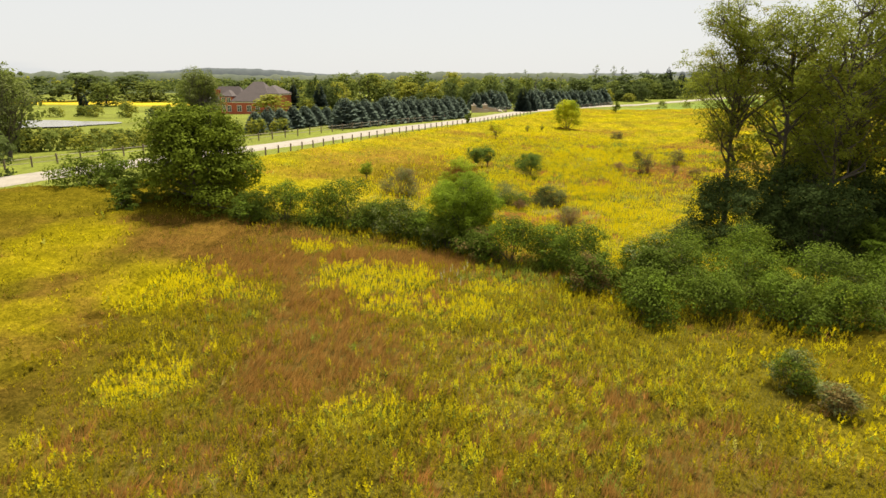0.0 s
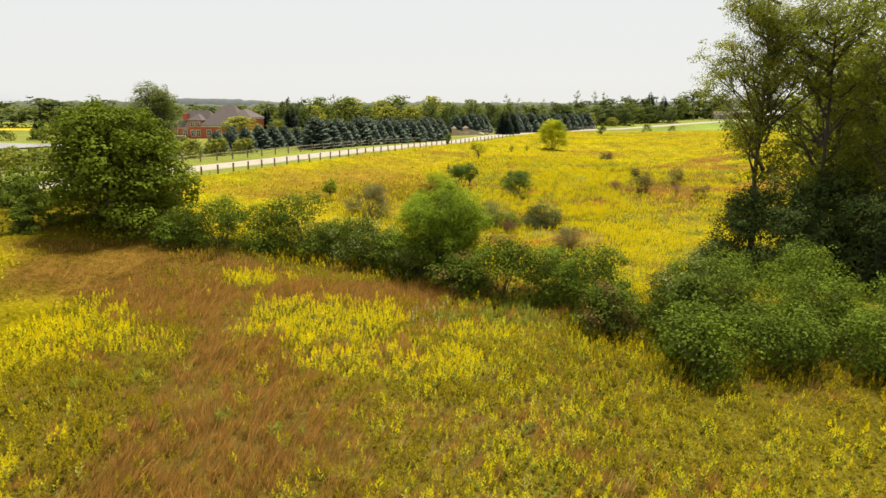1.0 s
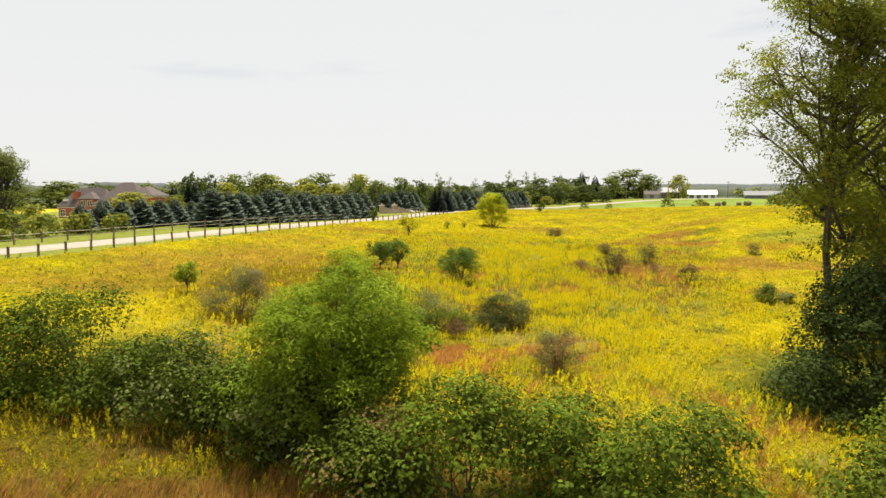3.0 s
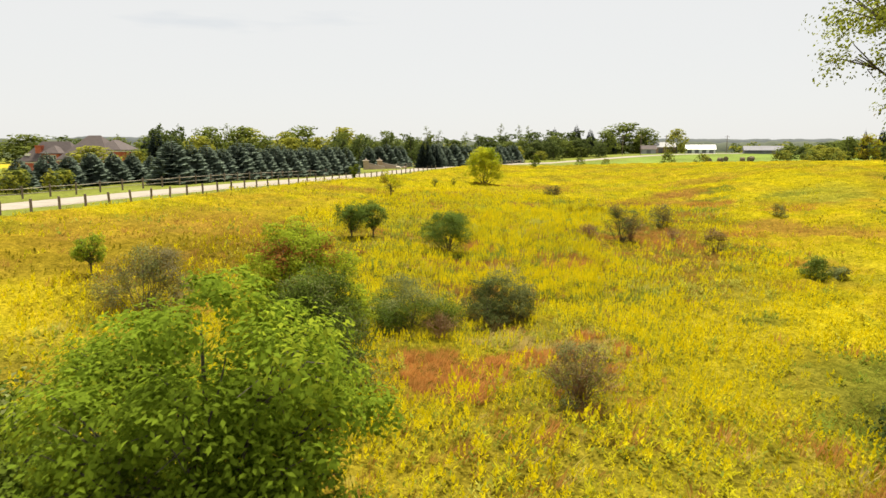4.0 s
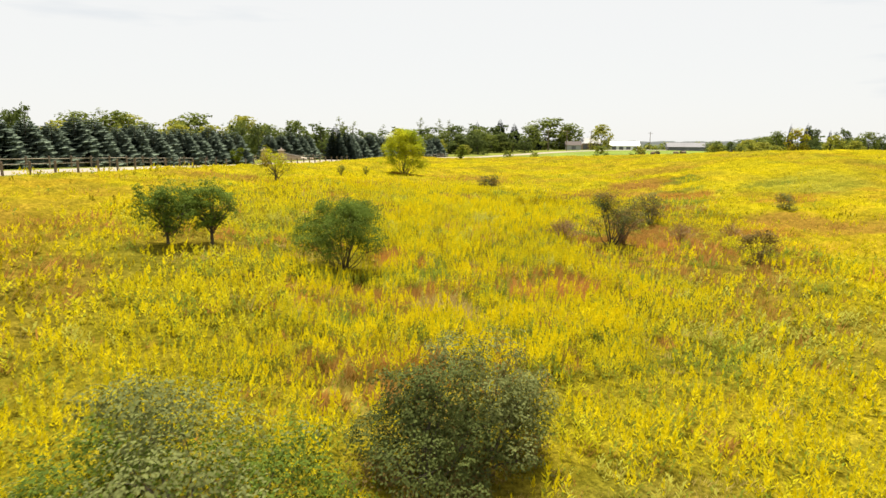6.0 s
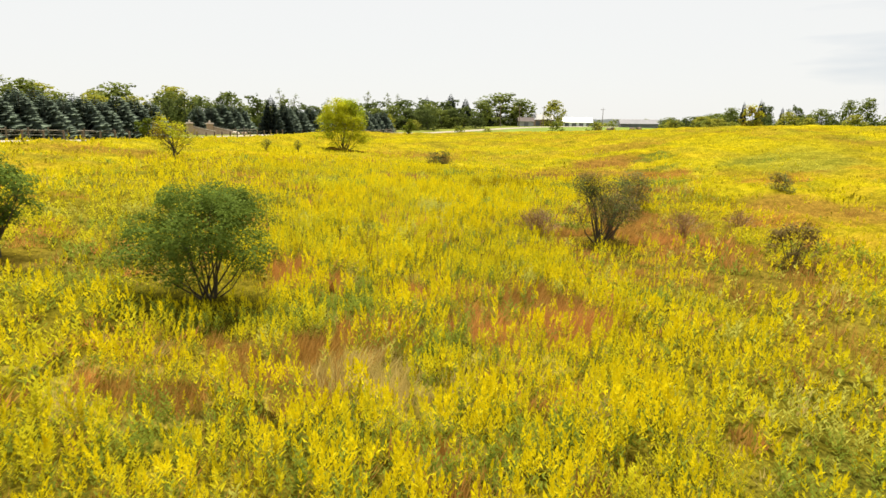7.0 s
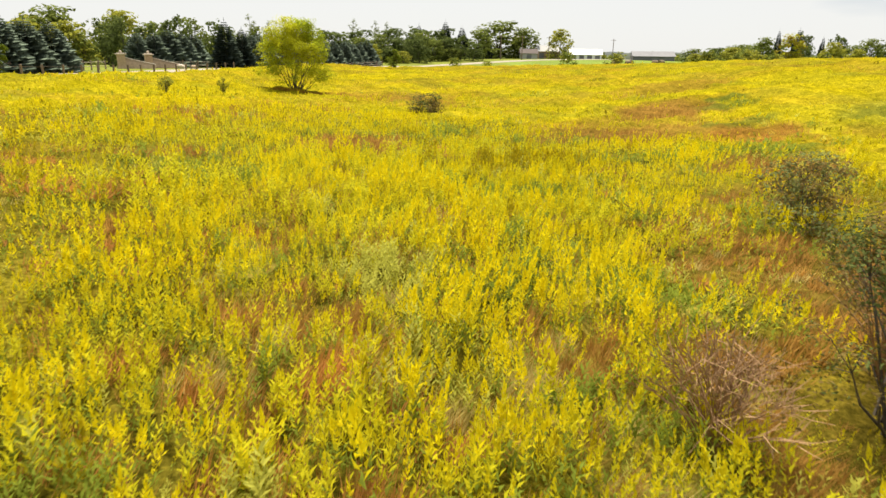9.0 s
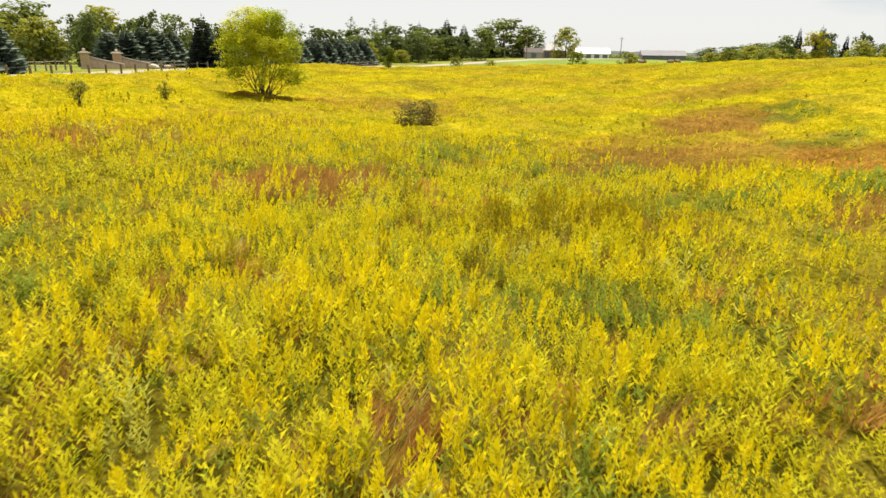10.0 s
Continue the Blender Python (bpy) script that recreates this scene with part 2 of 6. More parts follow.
def canopy_material():
    """The closed tops of the goldenrod where it stands far off; what grows where, and the understory's painted shade,
    are stored with the sheet.
    """
    m, n, l, bsdf, out = base_material("goldenrod_tops")
    at = n.new("ShaderNodeAttribute")
    at.attribute_name = "cover"
    geo = n.new("ShaderNodeNewGeometry")
    last = at.outputs["Color"]
    for k, (size, lo, hi) in enumerate(((13.0, 0.5, 1.5), (4.5, 0.60, 1.34), (0.9, 0.68, 1.26), (0.22, 0.82, 1.16))):
        a = n.new("ShaderNodeTexNoise")
        a.inputs["Scale"].default_value = size
        a.inputs["Detail"].default_value = 5.0
        a.inputs["Roughness"].default_value = 0.65
        l.new(geo.outputs["Position"], a.inputs["Vector"])
        r = ramp_of(n, [(0.32, (lo, lo * 1.02, lo)), (0.68, (hi, hi * 0.98, hi))])
        l.new(a.outputs["Fac"], r.inputs["Fac"])
        x = n.new("ShaderNodeMix")
        x.data_type, x.blend_type = "RGBA", "MULTIPLY"
        x.inputs[0].default_value = 1.0
        l.new(last, x.inputs[6])
        l.new(r.outputs["Color"], x.inputs[7])
        last = x.outputs[2]
        if k == 0:
            bp = n.new("ShaderNodeBump")
            bp.inputs["Strength"].default_value = 0.6
            bp.inputs["Distance"].default_value = 0.10
            l.new(a.outputs["Fac"], bp.inputs["Height"])
            l.new(bp.outputs["Normal"], bsdf.inputs["Normal"])
    l.new(last, bsdf.inputs["Base Color"])
    bsdf.inputs["Roughness"].default_value = 1.0
    bsdf.inputs["Specular IOR Level"].default_value = 0.0
    return m


M["canopy"] = canopy_material()
M["glass"] = glass_material()
M["water"] = water_material()
M["ground"] = ground_material()

# ---- lie of the land ----
HILL = np.array([[0.65, -1.41, -1.65, -1.35, -0.26], [-1.98, -1.33, 1.7, -1.19, -0.03], [0.65, 0.78, -3.36, -1.37, -0.13], [-0.78, 1.27, -1.24, 1.24, -2.58], [-0.68, 0.08, 1.2, -3.95, 2.5], [0.89, -0.35, 0.2, -0.72, 0.14]])
HX = np.array([-40.0, -12.0, 16.0, 44.0, 72.0])
HY = np.array([5.0, 33.0, 61.0, 89.0, 117.0, 145.0])


def height(x, y):
    """Height of the bare ground."""
    x, y = np.asarray(x, float), np.asarray(y, float)
    z = np.full(np.broadcast(x, y).shape, 2.5)
    for j in range(6):
        for i in range(5):
            z = z + HILL[j, i] * np.exp(-((x - HX[i]) ** 2 + (y - HY[j]) ** 2) / (2 * 24.0 ** 2))
    z = z - 0.68 * np.exp(-((((x + 22.3) * 0.8995 - (y - 82.6) * 0.437) - 10) / 7.0) ** 2 - ((y - 97) / 24.0) ** 2)
    z = z - 2.2 * np.exp(-((x + 75) ** 2 + (y - 224) ** 2) / (2 * 26.0 ** 2))
    z = z + 1.7 * np.exp(-((x - 112) ** 2 + (y - 134) ** 2) / (2 * 34.0 ** 2))
    z = z - 1.0 * np.exp(-((x - 55) ** 2 + (y - 236) ** 2) / (2 * 24.0 ** 2))
    z = z - 0.9 * np.exp(-((x - 98) ** 2 + (y - 236) ** 2) / (2 * 20.0 ** 2))
    z = z + 0.45 * np.exp(-((((x + 22.3) * 0.8995 - (y - 82.6) * 0.437) - 8) / 6.0) ** 2) * np.clip((y - 118) / 25, 0, 1)
    z = z + 3.2 * np.exp(-((x - 165) ** 2 + (y - 310) ** 2) / (2 * 80.0 ** 2))
    return z


def in_meadow(x, y):
    """True this side of the meadow's far edge."""
    return (y < 203 - 0.10 * x) & (x < 137)


def vnoise(x, y, size, seed=0):
    """Smooth noise from 0 to 1 with lumps of that size in metres."""
    x, y = np.asarray(x, float) / size + seed * 17.31, np.asarray(y, float) / size - seed * 9.77
    i, j = np.floor(x), np.floor(y)
    u, v = x - i, y - j
    u, v = u * u * (3 - 2 * u), v * v * (3 - 2 * v)

    def h(a, b):
        return np.modf(np.abs(np.sin(a * 127.1 + b * 311.7) * 43758.5453))[0]
    return (h(i, j) * (1 - u) + h(i + 1, j) * u) * (1 - v) + (h(i, j + 1) * (1 - u) + h(i + 1, j + 1) * u) * v


ROAD = [(-86, 2), (-62, 38), (-42.3, 67.5), (-25.8, 91.5), (-9.2, 122), (7, 158), (25, 196), (50, 228), (82, 252), (125, 272), (190, 296)]


def along(points, step):
    """Points at even steps along a line of corners, with the way at each."""
    P = np.array(points, float)
    d = np.r_[0, np.cumsum(np.hypot(*np.diff(P, axis=0).T))]
    s = np.arange(0, d[-1] + 1e-6, step)
    x, y = np.interp(s, d, P[:, 0]), np.interp(s, d, P[:, 1])
    for _ in range(6):
        if len(x) > 4:
            x[1:-1] = (x[:-2] + 2 * x[1:-1] + x[2:]) / 4
            y[1:-1] = (y[:-2] + 2 * y[1:-1] + y[2:]) / 4
    return np.stack([x, y], 1)


ROAD_LINE = along(ROAD, 3.0)
FENCE_A, FENCE_WAY = np.array((-22.3, 82.6)), np.array((0.437, 0.8995))


def field_side(x, y):
    """Metres from the roadside fence, positive in the meadow."""
    near = (x - FENCE_A[0]) * 0.8995 - (y - FENCE_A[1]) * 0.437
    near = np.maximum(near, (x + 37.0) * 0.832 - (y - 67.5) * 0.555 - 14 * np.clip((y - 61) / 6, 0, 1))
    far = (x - 20.0) * 0.66 - (y - 178.0) * 0.75
    return np.where(y > 178, np.minimum(near, far + 5.0), near)


# ---- mesh building ----
def mesh_of(name, faces, mats, index=None, smooth=False):
    """A mesh from an array of loose faces (n, 3 or 4 corners, 3)."""
    me = bpy.data.meshes.new(name)
    k, c = len(faces), faces.shape[1]
    me.vertices.add(c * k)
    me.vertices.foreach_set("co", np.ascontiguousarray(faces, dtype=np.float32).reshape(-1))
    me.loops.add(c * k)
    me.loops.foreach_set("vertex_index", np.arange(c * k, dtype=np.int32))
    me.polygons.add(k)
    me.polygons.foreach_set("loop_start", np.arange(0, c * k, c, dtype=np.int32))
    me.polygons.foreach_set("loop_total", np.full(k, c, dtype=np.int32))
    for m in mats:
        me.materials.append(M[m])
    if index is not None:
        me.polygons.foreach_set("material_index", np.ascontiguousarray(index, dtype=np.int32))
    me.update(calc_edges=True)
    return me


def grid_mesh(name, V, mat, closed_u=False):
    """A smooth skin over a grid of points (rows, columns, 3)."""
    r, c = V.shape[:2]
    me = bpy.data.meshes.new(name)
    faces = []
    for i in range(r - 1):
        for j in range(c if closed_u else c - 1):
            k = (j + 1) % c
            faces.append((i * c + j, i * c + k, (i + 1) * c + k, (i + 1) * c + j))
    me.from_pydata([tuple(p) for p in V.reshape(-1, 3)], [], faces)
    me.materials.append(M[mat])
    me.polygons.foreach_set("use_smooth", [True] * len(me.polygons))
    me.update()
    return me


def child(name, me, parent, label=""):
    ob = new(name, me)
    ob.parent = parent
    return tagged(ob, label=label)


def part(name, bm, material, parent, label=""):
    me = bpy.data.meshes.new(name)
    bm.to_mesh(me)
    bm.free()
    me.materials.append(M[material])
    return child(name, me, parent, label)


def thing(name, x, y, z, label, category, group="", kind="", turn=0.0):
    ob = new(name)
    ob.matrix_basis = pose(x, y, z, 0, 0, turn)
    ob.empty_display_size = 0.3
    return tagged(ob, label=label, category=category, group=group, kind=kind)


def box(bm, x0, y0, z0, x1, y1, z1, bevel=0.0):
    vs = bmesh.ops.create_cube(bm, size=1.0)["verts"]
    for v in vs:
        v.co = Vector(((x0 + x1) / 2 + v.co.x * (x1 - x0), (y0 + y1) / 2 + v.co.y * (y1 - y0), (z0 + z1) / 2 + v.co.z * (z1 - z0)))
    if bevel:
        es = list({e for v in vs for e in v.link_edges})
        bmesh.ops.bevel(bm, geom=es, offset=bevel, segments=1, affect="EDGES")


def boxed(*sizes, bevel=0.0):
    bm = bmesh.new()
    for s in sizes:
        box(bm, *s, bevel=bevel)
    return bm


def tube_quads(points, radii, sides=6):
    """Faces of a bent, tapered tube."""
    P, R = np.array(points, float), np.array(radii, float)
    T = np.gradient(P, axis=0)
    T /= np.linalg.norm(T, axis=1)[:, None] + 1e-9
    ref = np.where(np.abs(T[:, 2:3]) > 0.9, np.array([[1.0, 0, 0]]), np.array([[0, 0, 1.0]]))
    U = np.cross(T, ref)
    U /= np.linalg.norm(U, axis=1)[:, None] + 1e-9
    W = np.cross(T, U)
    a = np.linspace(0, 2 * math.pi, sides, endpoint=False)
    ring = P[:, None] + R[:, None, None] * (np.cos(a)[None, :, None] * U[:, None] + np.sin(a)[None, :, None] * W[:, None])
    nxt = np.roll(ring, -1, axis=1)
    return np.stack([ring[:-1], nxt[:-1], nxt[1:], ring[1:]], 2).reshape(-1, 4, 3)


def unit(v):
    return v / (np.linalg.norm(v, axis=-1, keepdims=True) + 1e-9)


def leaf_quads(P, N, size, rng, slim=0.5, down=0.0):
    """Pointed, slightly folded leaves at P, facing N."""
    k = len(P)
    D = unit(np.cross(N, rng.normal(size=(k, 3))))
    D[:, 2] -= down
    D = unit(D)
    S = unit(np.cross(N, D))
    L = (size * rng.uniform(0.65, 1.35, k))[:, None]
    fold = N * L * 0.12
    return np.stack([P - D * L * 0.5, P + S * L * slim * 0.5 + fold, P + D * L * 0.5, P - S * L * slim * 0.5 + fold], 1)


def crown_quads(lobes, count, size, rng, slim=0.5, down=0.0, inner=0.35):
    """Leaves gathered in small tufts over the lobes (x, y, z, rx, rz) of a crown, with gaps between the tufts and a thin filling within."""
    L = np.array(lobes, float)
    w = L[:, 3] ** 2
    pick = rng.choice(len(L), count, p=w / w.sum())
    tufts = 11
    cu = unit(rng.normal(size=(len(L), tufts, 3)) + np.array([0, 0, 0.25]))
    far = rng.uniform(0.55, 0.98, (len(L), tufts))
    wide = rng.uniform(0.30, 0.52, (len(L), tufts))
    k = rng.integers(0, tufts, count)
    sc = np.stack([L[pick, 3], L[pick, 3], L[pick, 4]], 1)
    c = cu[pick, k]
    u = unit(rng.normal(size=(count, 3)) + np.array([0, 0, 0.3]))
    rad = 0.3 + 0.75 * rng.random(count) ** 0.5
    P = L[pick, :3] + c * sc * far[pick, k][:, None] + u * sc * (wide[pick, k] * rad)[:, None] * np.array([1, 1, 0.72])
    fill = rng.random(count) < 0.10 + 0.25 * inner
    P = np.where(fill[:, None], L[pick, :3] + u * sc * (0.2 + 0.65 * rad)[:, None], P)
    N = unit(u * 0.5 + c * 0.5 + np.array([0, 0, 0.45]) + rng.normal(size=(count, 3)) * 0.24)
    return leaf_quads(P, N, size, rng, slim, down)


def make_lobes(h, rad, base, k, rng, top=1.0, lump=0.36, dome=False, peak=2.4, flat=1.0, low=0.8):
    """Lobes of a crown that is h high and starts at base (a share of h), with smaller sprigs that break the outline."""
    zc, rz = h * (1 + base) / 2, h * (1 - base) / 2
    out = []
    for i in range(k + k // 2):
        sprig = i >= k
        r = rad * lump * rng.uniform(0.75, 1.3) * (1.3 if i == 0 else 1.0) * (rng.uniform(0.3, 0.55) if sprig else 1.0)
        f = (rng.uniform(0.80, 1.0) if sprig else rng.uniform(0.45, 0.82)) if i else 0.0
        if dome:
            q = rng.random() ** low
            a = rng.uniform(0, 6.283)
            z = h * (base + (1 - base) * q * (1.0 if sprig else 0.88))
            e = rad * math.sqrt(max(0.02, 1 - (q * 0.97) ** peak)) * f
            x, y = e * math.cos(a), e * math.sin(a)
        else:
            u = unit(rng.normal(size=3))
            z = zc + u[2] * rz * f
            narrow = 1.0 - (1.0 - top) * max(0.0, (z - zc) / rz)
            x, y = u[0] * rad * f * narrow, u[1] * rad * f * narrow
        z = min(max(z, r * 0.45), h - r * (0.4 if sprig else 0.7))
        out.append((x, y, z, r, r * rng.uniform(0.65, 0.95) * flat))
    return out


def plant_tree(name, label, category, x, y, h, rad, base=0.2, lobes=14, leaves=4000, leaf=0.22, mats=("maple_leaf",), shares=(1.0,), bark="bark",
               trunk=0.2, stems=1, seed=0, slim=0.55, down=0.1, top=1.0, lump=0.36, limbs=True, group="", inner=0.35, turn=0.0, sink=0.0, dome=None, band=None, peak=2.4, upright=False, flat=1.0, low=0.8):
    """A tree or shrub: trunk or stems, limbs that carry the lobes of the crown, and the leaves."""
    rng = np.random.default_rng(seed + 1000)
    t = thing(name, x, y, float(height(x, y)) - sink, label, category, group, turn=turn)
    lob = make_lobes(h, rad, base, lobes, rng, top, lump, (stems > 1 and base < 0.05) if dome is None else dome, peak, flat, low)
    main = lobes
    fork = h * max(base, 0.12)
    if stems == 1:
        pts = [(0, 0, -0.15), (rng.normal() * 0.03 * h * 0.3, 0, fork * 0.6), (rng.normal() * 0.04 * h * 0.3, rng.normal() * 0.02 * h, fork * 1.4), (lob[0][0], lob[0][1], h * 0.82)]
        child("trunk", mesh_of("trunk", tube_quads(pts, [trunk * 1.25, trunk, trunk * 0.8, trunk * 0.15], 8), [bark]), t)
    for i, b in enumerate(lob[(1 if stems == 1 else 0):main]):
        if not limbs and i > 3:
            break
        s = np.array((rng.normal() * 0.06 * rad, rng.normal() * 0.06 * rad, fork * rng.uniform(0.8, 1.5) if stems == 1 else -0.1))
        e = np.array(b[:3])
        if upright:
            s[2] = min(max(e[2] - 0.9 * math.hypot(e[0], e[1]), fork), 0.8 * h)
        mid = s * 0.45 + e * 0.55 + rng.normal(size=3) * 0.06 * rad + np.array([0, 0, -0.08 * h * base])
        r0 = trunk * (0.55 if stems == 1 else 0.5)
        tubes = [tube_quads([s, mid, e], [r0, r0 * 0.6, r0 * 0.15], 5)]
        for _ in range(5):
            q = e + unit(rng.normal(size=3)) * b[3] * 0.85
            tubes.append(tube_quads([mid * 0.4 + e * 0.6, (e + q) / 2 + rng.normal(size=3) * 0.05, q], [r0 * 0.3, r0 * 0.2, r0 * 0.06], 4))
        child("limb" if stems == 1 else "stem", mesh_of("limb", np.concatenate(tubes), [bark]), t)
    Q = crown_quads(lob, leaves, leaf, rng, slim, down, inner)
    idx = rng.choice(len(mats), leaves, p=np.array(shares) / sum(shares))
    if len(mats) > 1:
        # kinds of leaf keep together in patches
        c = Q.mean(1)
        v = vnoise(c[:, 0] + c[:, 2] * 0.7, c[:, 1] - c[:, 2] * 0.5, rad * 0.45, seed) + rng.normal(size=leaves) * 0.12
        if band is not None:
            v = np.abs(c[:, 2] / h - band) + 0.25 * vnoise(c[:, 0], c[:, 1], 0.6, seed) + rng.normal(size=leaves) * 0.05
        cut = np.quantile(v, np.cumsum(np.array(shares) / sum(shares))[:-1])
        idx = np.searchsorted(cut, v)
    child("crown", mesh_of("crown", Q, list(mats), idx), t)
    return t


# ---- ground, road, water ----
def axis(*runs):
    return np.unique(np.concatenate([np.arange(a, b, s) for a, b, s in runs]))


def make_ground():
    gx = axis((-3200, -400, 200), (-400, -120, 20), (-120, -40, 5), (-40, 100, 2), (100, 200, 5), (200, 500, 20), (500, 3300, 200))
    gy = axis((-2000, -200, 200), (-200, -20, 20), (-20, 140, 2), (140, 240, 4), (240, 520, 20), (520, 4000, 200))
    X, Y = np.meshgrid(gx, gy)
    Z = height(X, Y) + 0.10 * (vnoise(X, Y, 5, 3) - 0.5)
    me = grid_mesh("ground", np.stack([X, Y, Z], 2), "ground")
    f = field_side(X, Y)
    lush, soil, gold, green = np.array((0.17, 0.20, 0.03)), np.array((0.20, 0.17, 0.03)), np.array((0.60, 0.46, 0.02)), np.array((0.17, 0.24, 0.04))
    C = np.where((Y < np.minimum(50 - 0.45 * X, 54.5))[..., None], soil * np.array((0.62, 0.58, 0.6)), soil * np.array((1.25, 1.25, 1.0)))
    C = np.where((f < 0.6)[..., None], lush, C)
    C = np.where(((f > 0.6) & ~in_meadow(X, Y))[..., None], green, C)
    C = np.where(((np.hypot((X + 150) / 55, (Y - 262) / 22) < 1))[..., None], gold, C)
    C = np.where(((np.hypot(X, Y) > 480))[..., None], np.array((0.06, 0.08, 0.03)), C)
    at = me.color_attributes.new("cover", "FLOAT_COLOR", "POINT")
    at.data.foreach_set("color", np.concatenate([C, np.ones((*C.shape[:2], 1))], 2).astype(np.float32).reshape(-1))
    ob = new("ground", me)
    tagged(ob, label="rolling meadow ground with mown grass beside the road", category="ground", kind="structure")


def ribbon(name, line, half, lift, mat, label, category):
    w = unit(np.gradient(line, axis=0))
    nrm = np.stack([-w[:, 1], w[:, 0]], 1)
    rows = []
    for k, (s, dz) in enumerate([(-1.12, -0.25), (-1.0, 0.0), (-0.5, 0.05), (0, 0.07), (0.5, 0.05), (1.0, 0.0), (1.12, -0.25)]):
        wob = 0.25 * (vnoise(line[:, 0], line[:, 1], 4, k) - 0.5)[:, None] if abs(s) > 0.9 else 0
        p = line + nrm * half * s + nrm * wob
        rows.append(np.c_[p, height(line[:, 0], line[:, 1]) + lift + dz])
    ob = new(name, grid_mesh(name, np.stack(rows, 1), mat))
    tagged(ob, label=label, category=category, kind="structure")
    return ob


make_ground()
ribbon("road", ROAD_LINE, 2.7, 0.10, "gravel", "pale gravel country road between two fences", "road")


def make_pond():
    a = np.linspace(0, 2 * math.pi, 40, endpoint=False)
    ring = []
    for r in (0.0, 0.5, 1.0):
        rr = r * (1 + 0.18 * np.sin(3 * a + 1) + 0.08 * np.sin(5 * a))
        ring.append(np.stack([-84 + 12.5 * rr * np.cos(a) - 4 * rr * np.sin(a), 139 + 11 * rr * np.sin(a), np.full(40, 2.80)], 1))
    ob = new("pond", grid_mesh("pond", np.stack(ring), "water", True))
    tagged(ob, label="small still pond that mirrors the white sky", category="pond", kind="structure")


make_pond()


def make_hills():
    """Wooded ridges far behind everything."""
    for name, dist, lo, amp, seed in (("wooded_ridge", 1500.0, 7.0, 14.0, 1), ("wooded_ridge_beyond", 2300.0, 8.0, 34.0, 2)):
        a = np.radians(np.linspace(-80, 100, 700))
        x, y = dist * np.sin(a), dist * np.cos(a)
        top = 2.5 + lo + amp * vnoise(a * 300, a * 0 + seed, 60, seed) + 5 * vnoise(a * 900, a * 0, 9, seed) + 3 * vnoise(a * 2000, a * 0, 7, seed)
        rows = [np.stack([x * f, y * f, np.where(k, 1, 0) * top * h + 1], 1) for k, f, h in ((1, 0.97, 0.0), (1, 0.975, 0.45), (1, 0.985, 0.8), (1, 1.0, 1.0), (1, 1.05, 0.6))]
        ob = new(name, grid_mesh(name, np.stack(rows), "ridge" if seed == 1 else "hazed_ridge"))
        tagged(ob, label="distant low ridge covered with woods", category="hills", kind="structure")


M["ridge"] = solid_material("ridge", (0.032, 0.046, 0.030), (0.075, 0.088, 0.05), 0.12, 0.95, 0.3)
# the haze of distance is put into this bluish grey-green
M["hazed_ridge"] = solid_material("hazed_ridge", (0.050, 0.062, 0.066), (0.080, 0.092, 0.090), 0.05, 0.95, 0.2)
make_hills()

# ---- trees by the hedge and in the meadow ----
plant_tree("maple_tree", "broad dense green maple tree at the end of the hedge", "tree", -21.0, 56.6, 8.8, 5.4, 0.02, 44, 40000, 0.22, ("maple_leaf",), seed=1, trunk=0.30, lump=0.36, slim=0.8, dome=True, inner=1.0)
plant_tree("undergrowth_bush", "dark green bush under the maple tree", "bush", -26.5, 55.2, 3.0, 2.6, 0.0, 8, 2500, 0.24, ("hedge_leaf",), stems=3, seed=2, trunk=0.06)
plant_tree("roadside_bush", "green leafy bush beside the road", "bush", -34.0, 63.0, 3.6, 3.4, 0.0, 10, 3200, 0.26, ("hedge_leaf", "maple_leaf"), (0.6, 0.4), stems=3, seed=3, trunk=0.07)
plant_tree("roadside_bush", "green leafy bush beside the road", "bush", -30.2, 62.0, 2.9, 3.0, 0.0, 9, 2600, 0.26, ("hedge_leaf",), stems=3, seed=4, trunk=0.07)
plant_tree("locust_tree", "bright green feathery young tree standing in the hedge", "tree", 1.7, 48.6, 6.0, 2.85, 0.04, 34, 38000, 0.13, ("sumac_leaf", "locust_leaf"), (0.18, 0.82), seed=5, trunk=0.12, lump=0.36, slim=0.45, top=0.95, inner=1.2)

POPLARS = [(24.8, 56.6, 23.0, 5.1, 42000), (28.2, 55.0, 23.0, 4.6, 20000), (30.2, 50.4, 24.0, 4.6, 22000), (34.0, 55.0, 24.5, 4.8, 14000), (36.4, 50.2, 24.0, 4.6, 14000), (40.2, 47.2, 23.0, 4.8, 13000), (33.5, 61.0, 20.0, 5.0, 6000), (43.5, 52.5, 22.0, 5.0, 6000), (39.5, 60.0, 21.0, 5.0, 5000), (46.0, 59.0, 22.0, 5.2, 5000), (50.0, 53.0, 21.0, 5.2, 5000), (39.0, 67.5, 18.0, 5.0, 4500)]
for i, (x, y, h, r, k) in enumerate(POPLARS):
    plant_tree("poplar_tree", "tall poplar tree with olive and yellowing leaves", "tree", x, y, h, r, 0.20 if i == 0 else 0.12, 66 if i == 0 else 44, k, 0.125 if i == 0 else 0.16 if i < 6 else 0.34, ("gold_leaf", "poplar_leaf"), (0.05, 0.95), seed=20 + i, trunk=0.20, lump=0.27 if i == 0 else 0.34, slim=0.75, bark="bark", top=0.75, group="poplar clump", inner=0.3, upright=True)
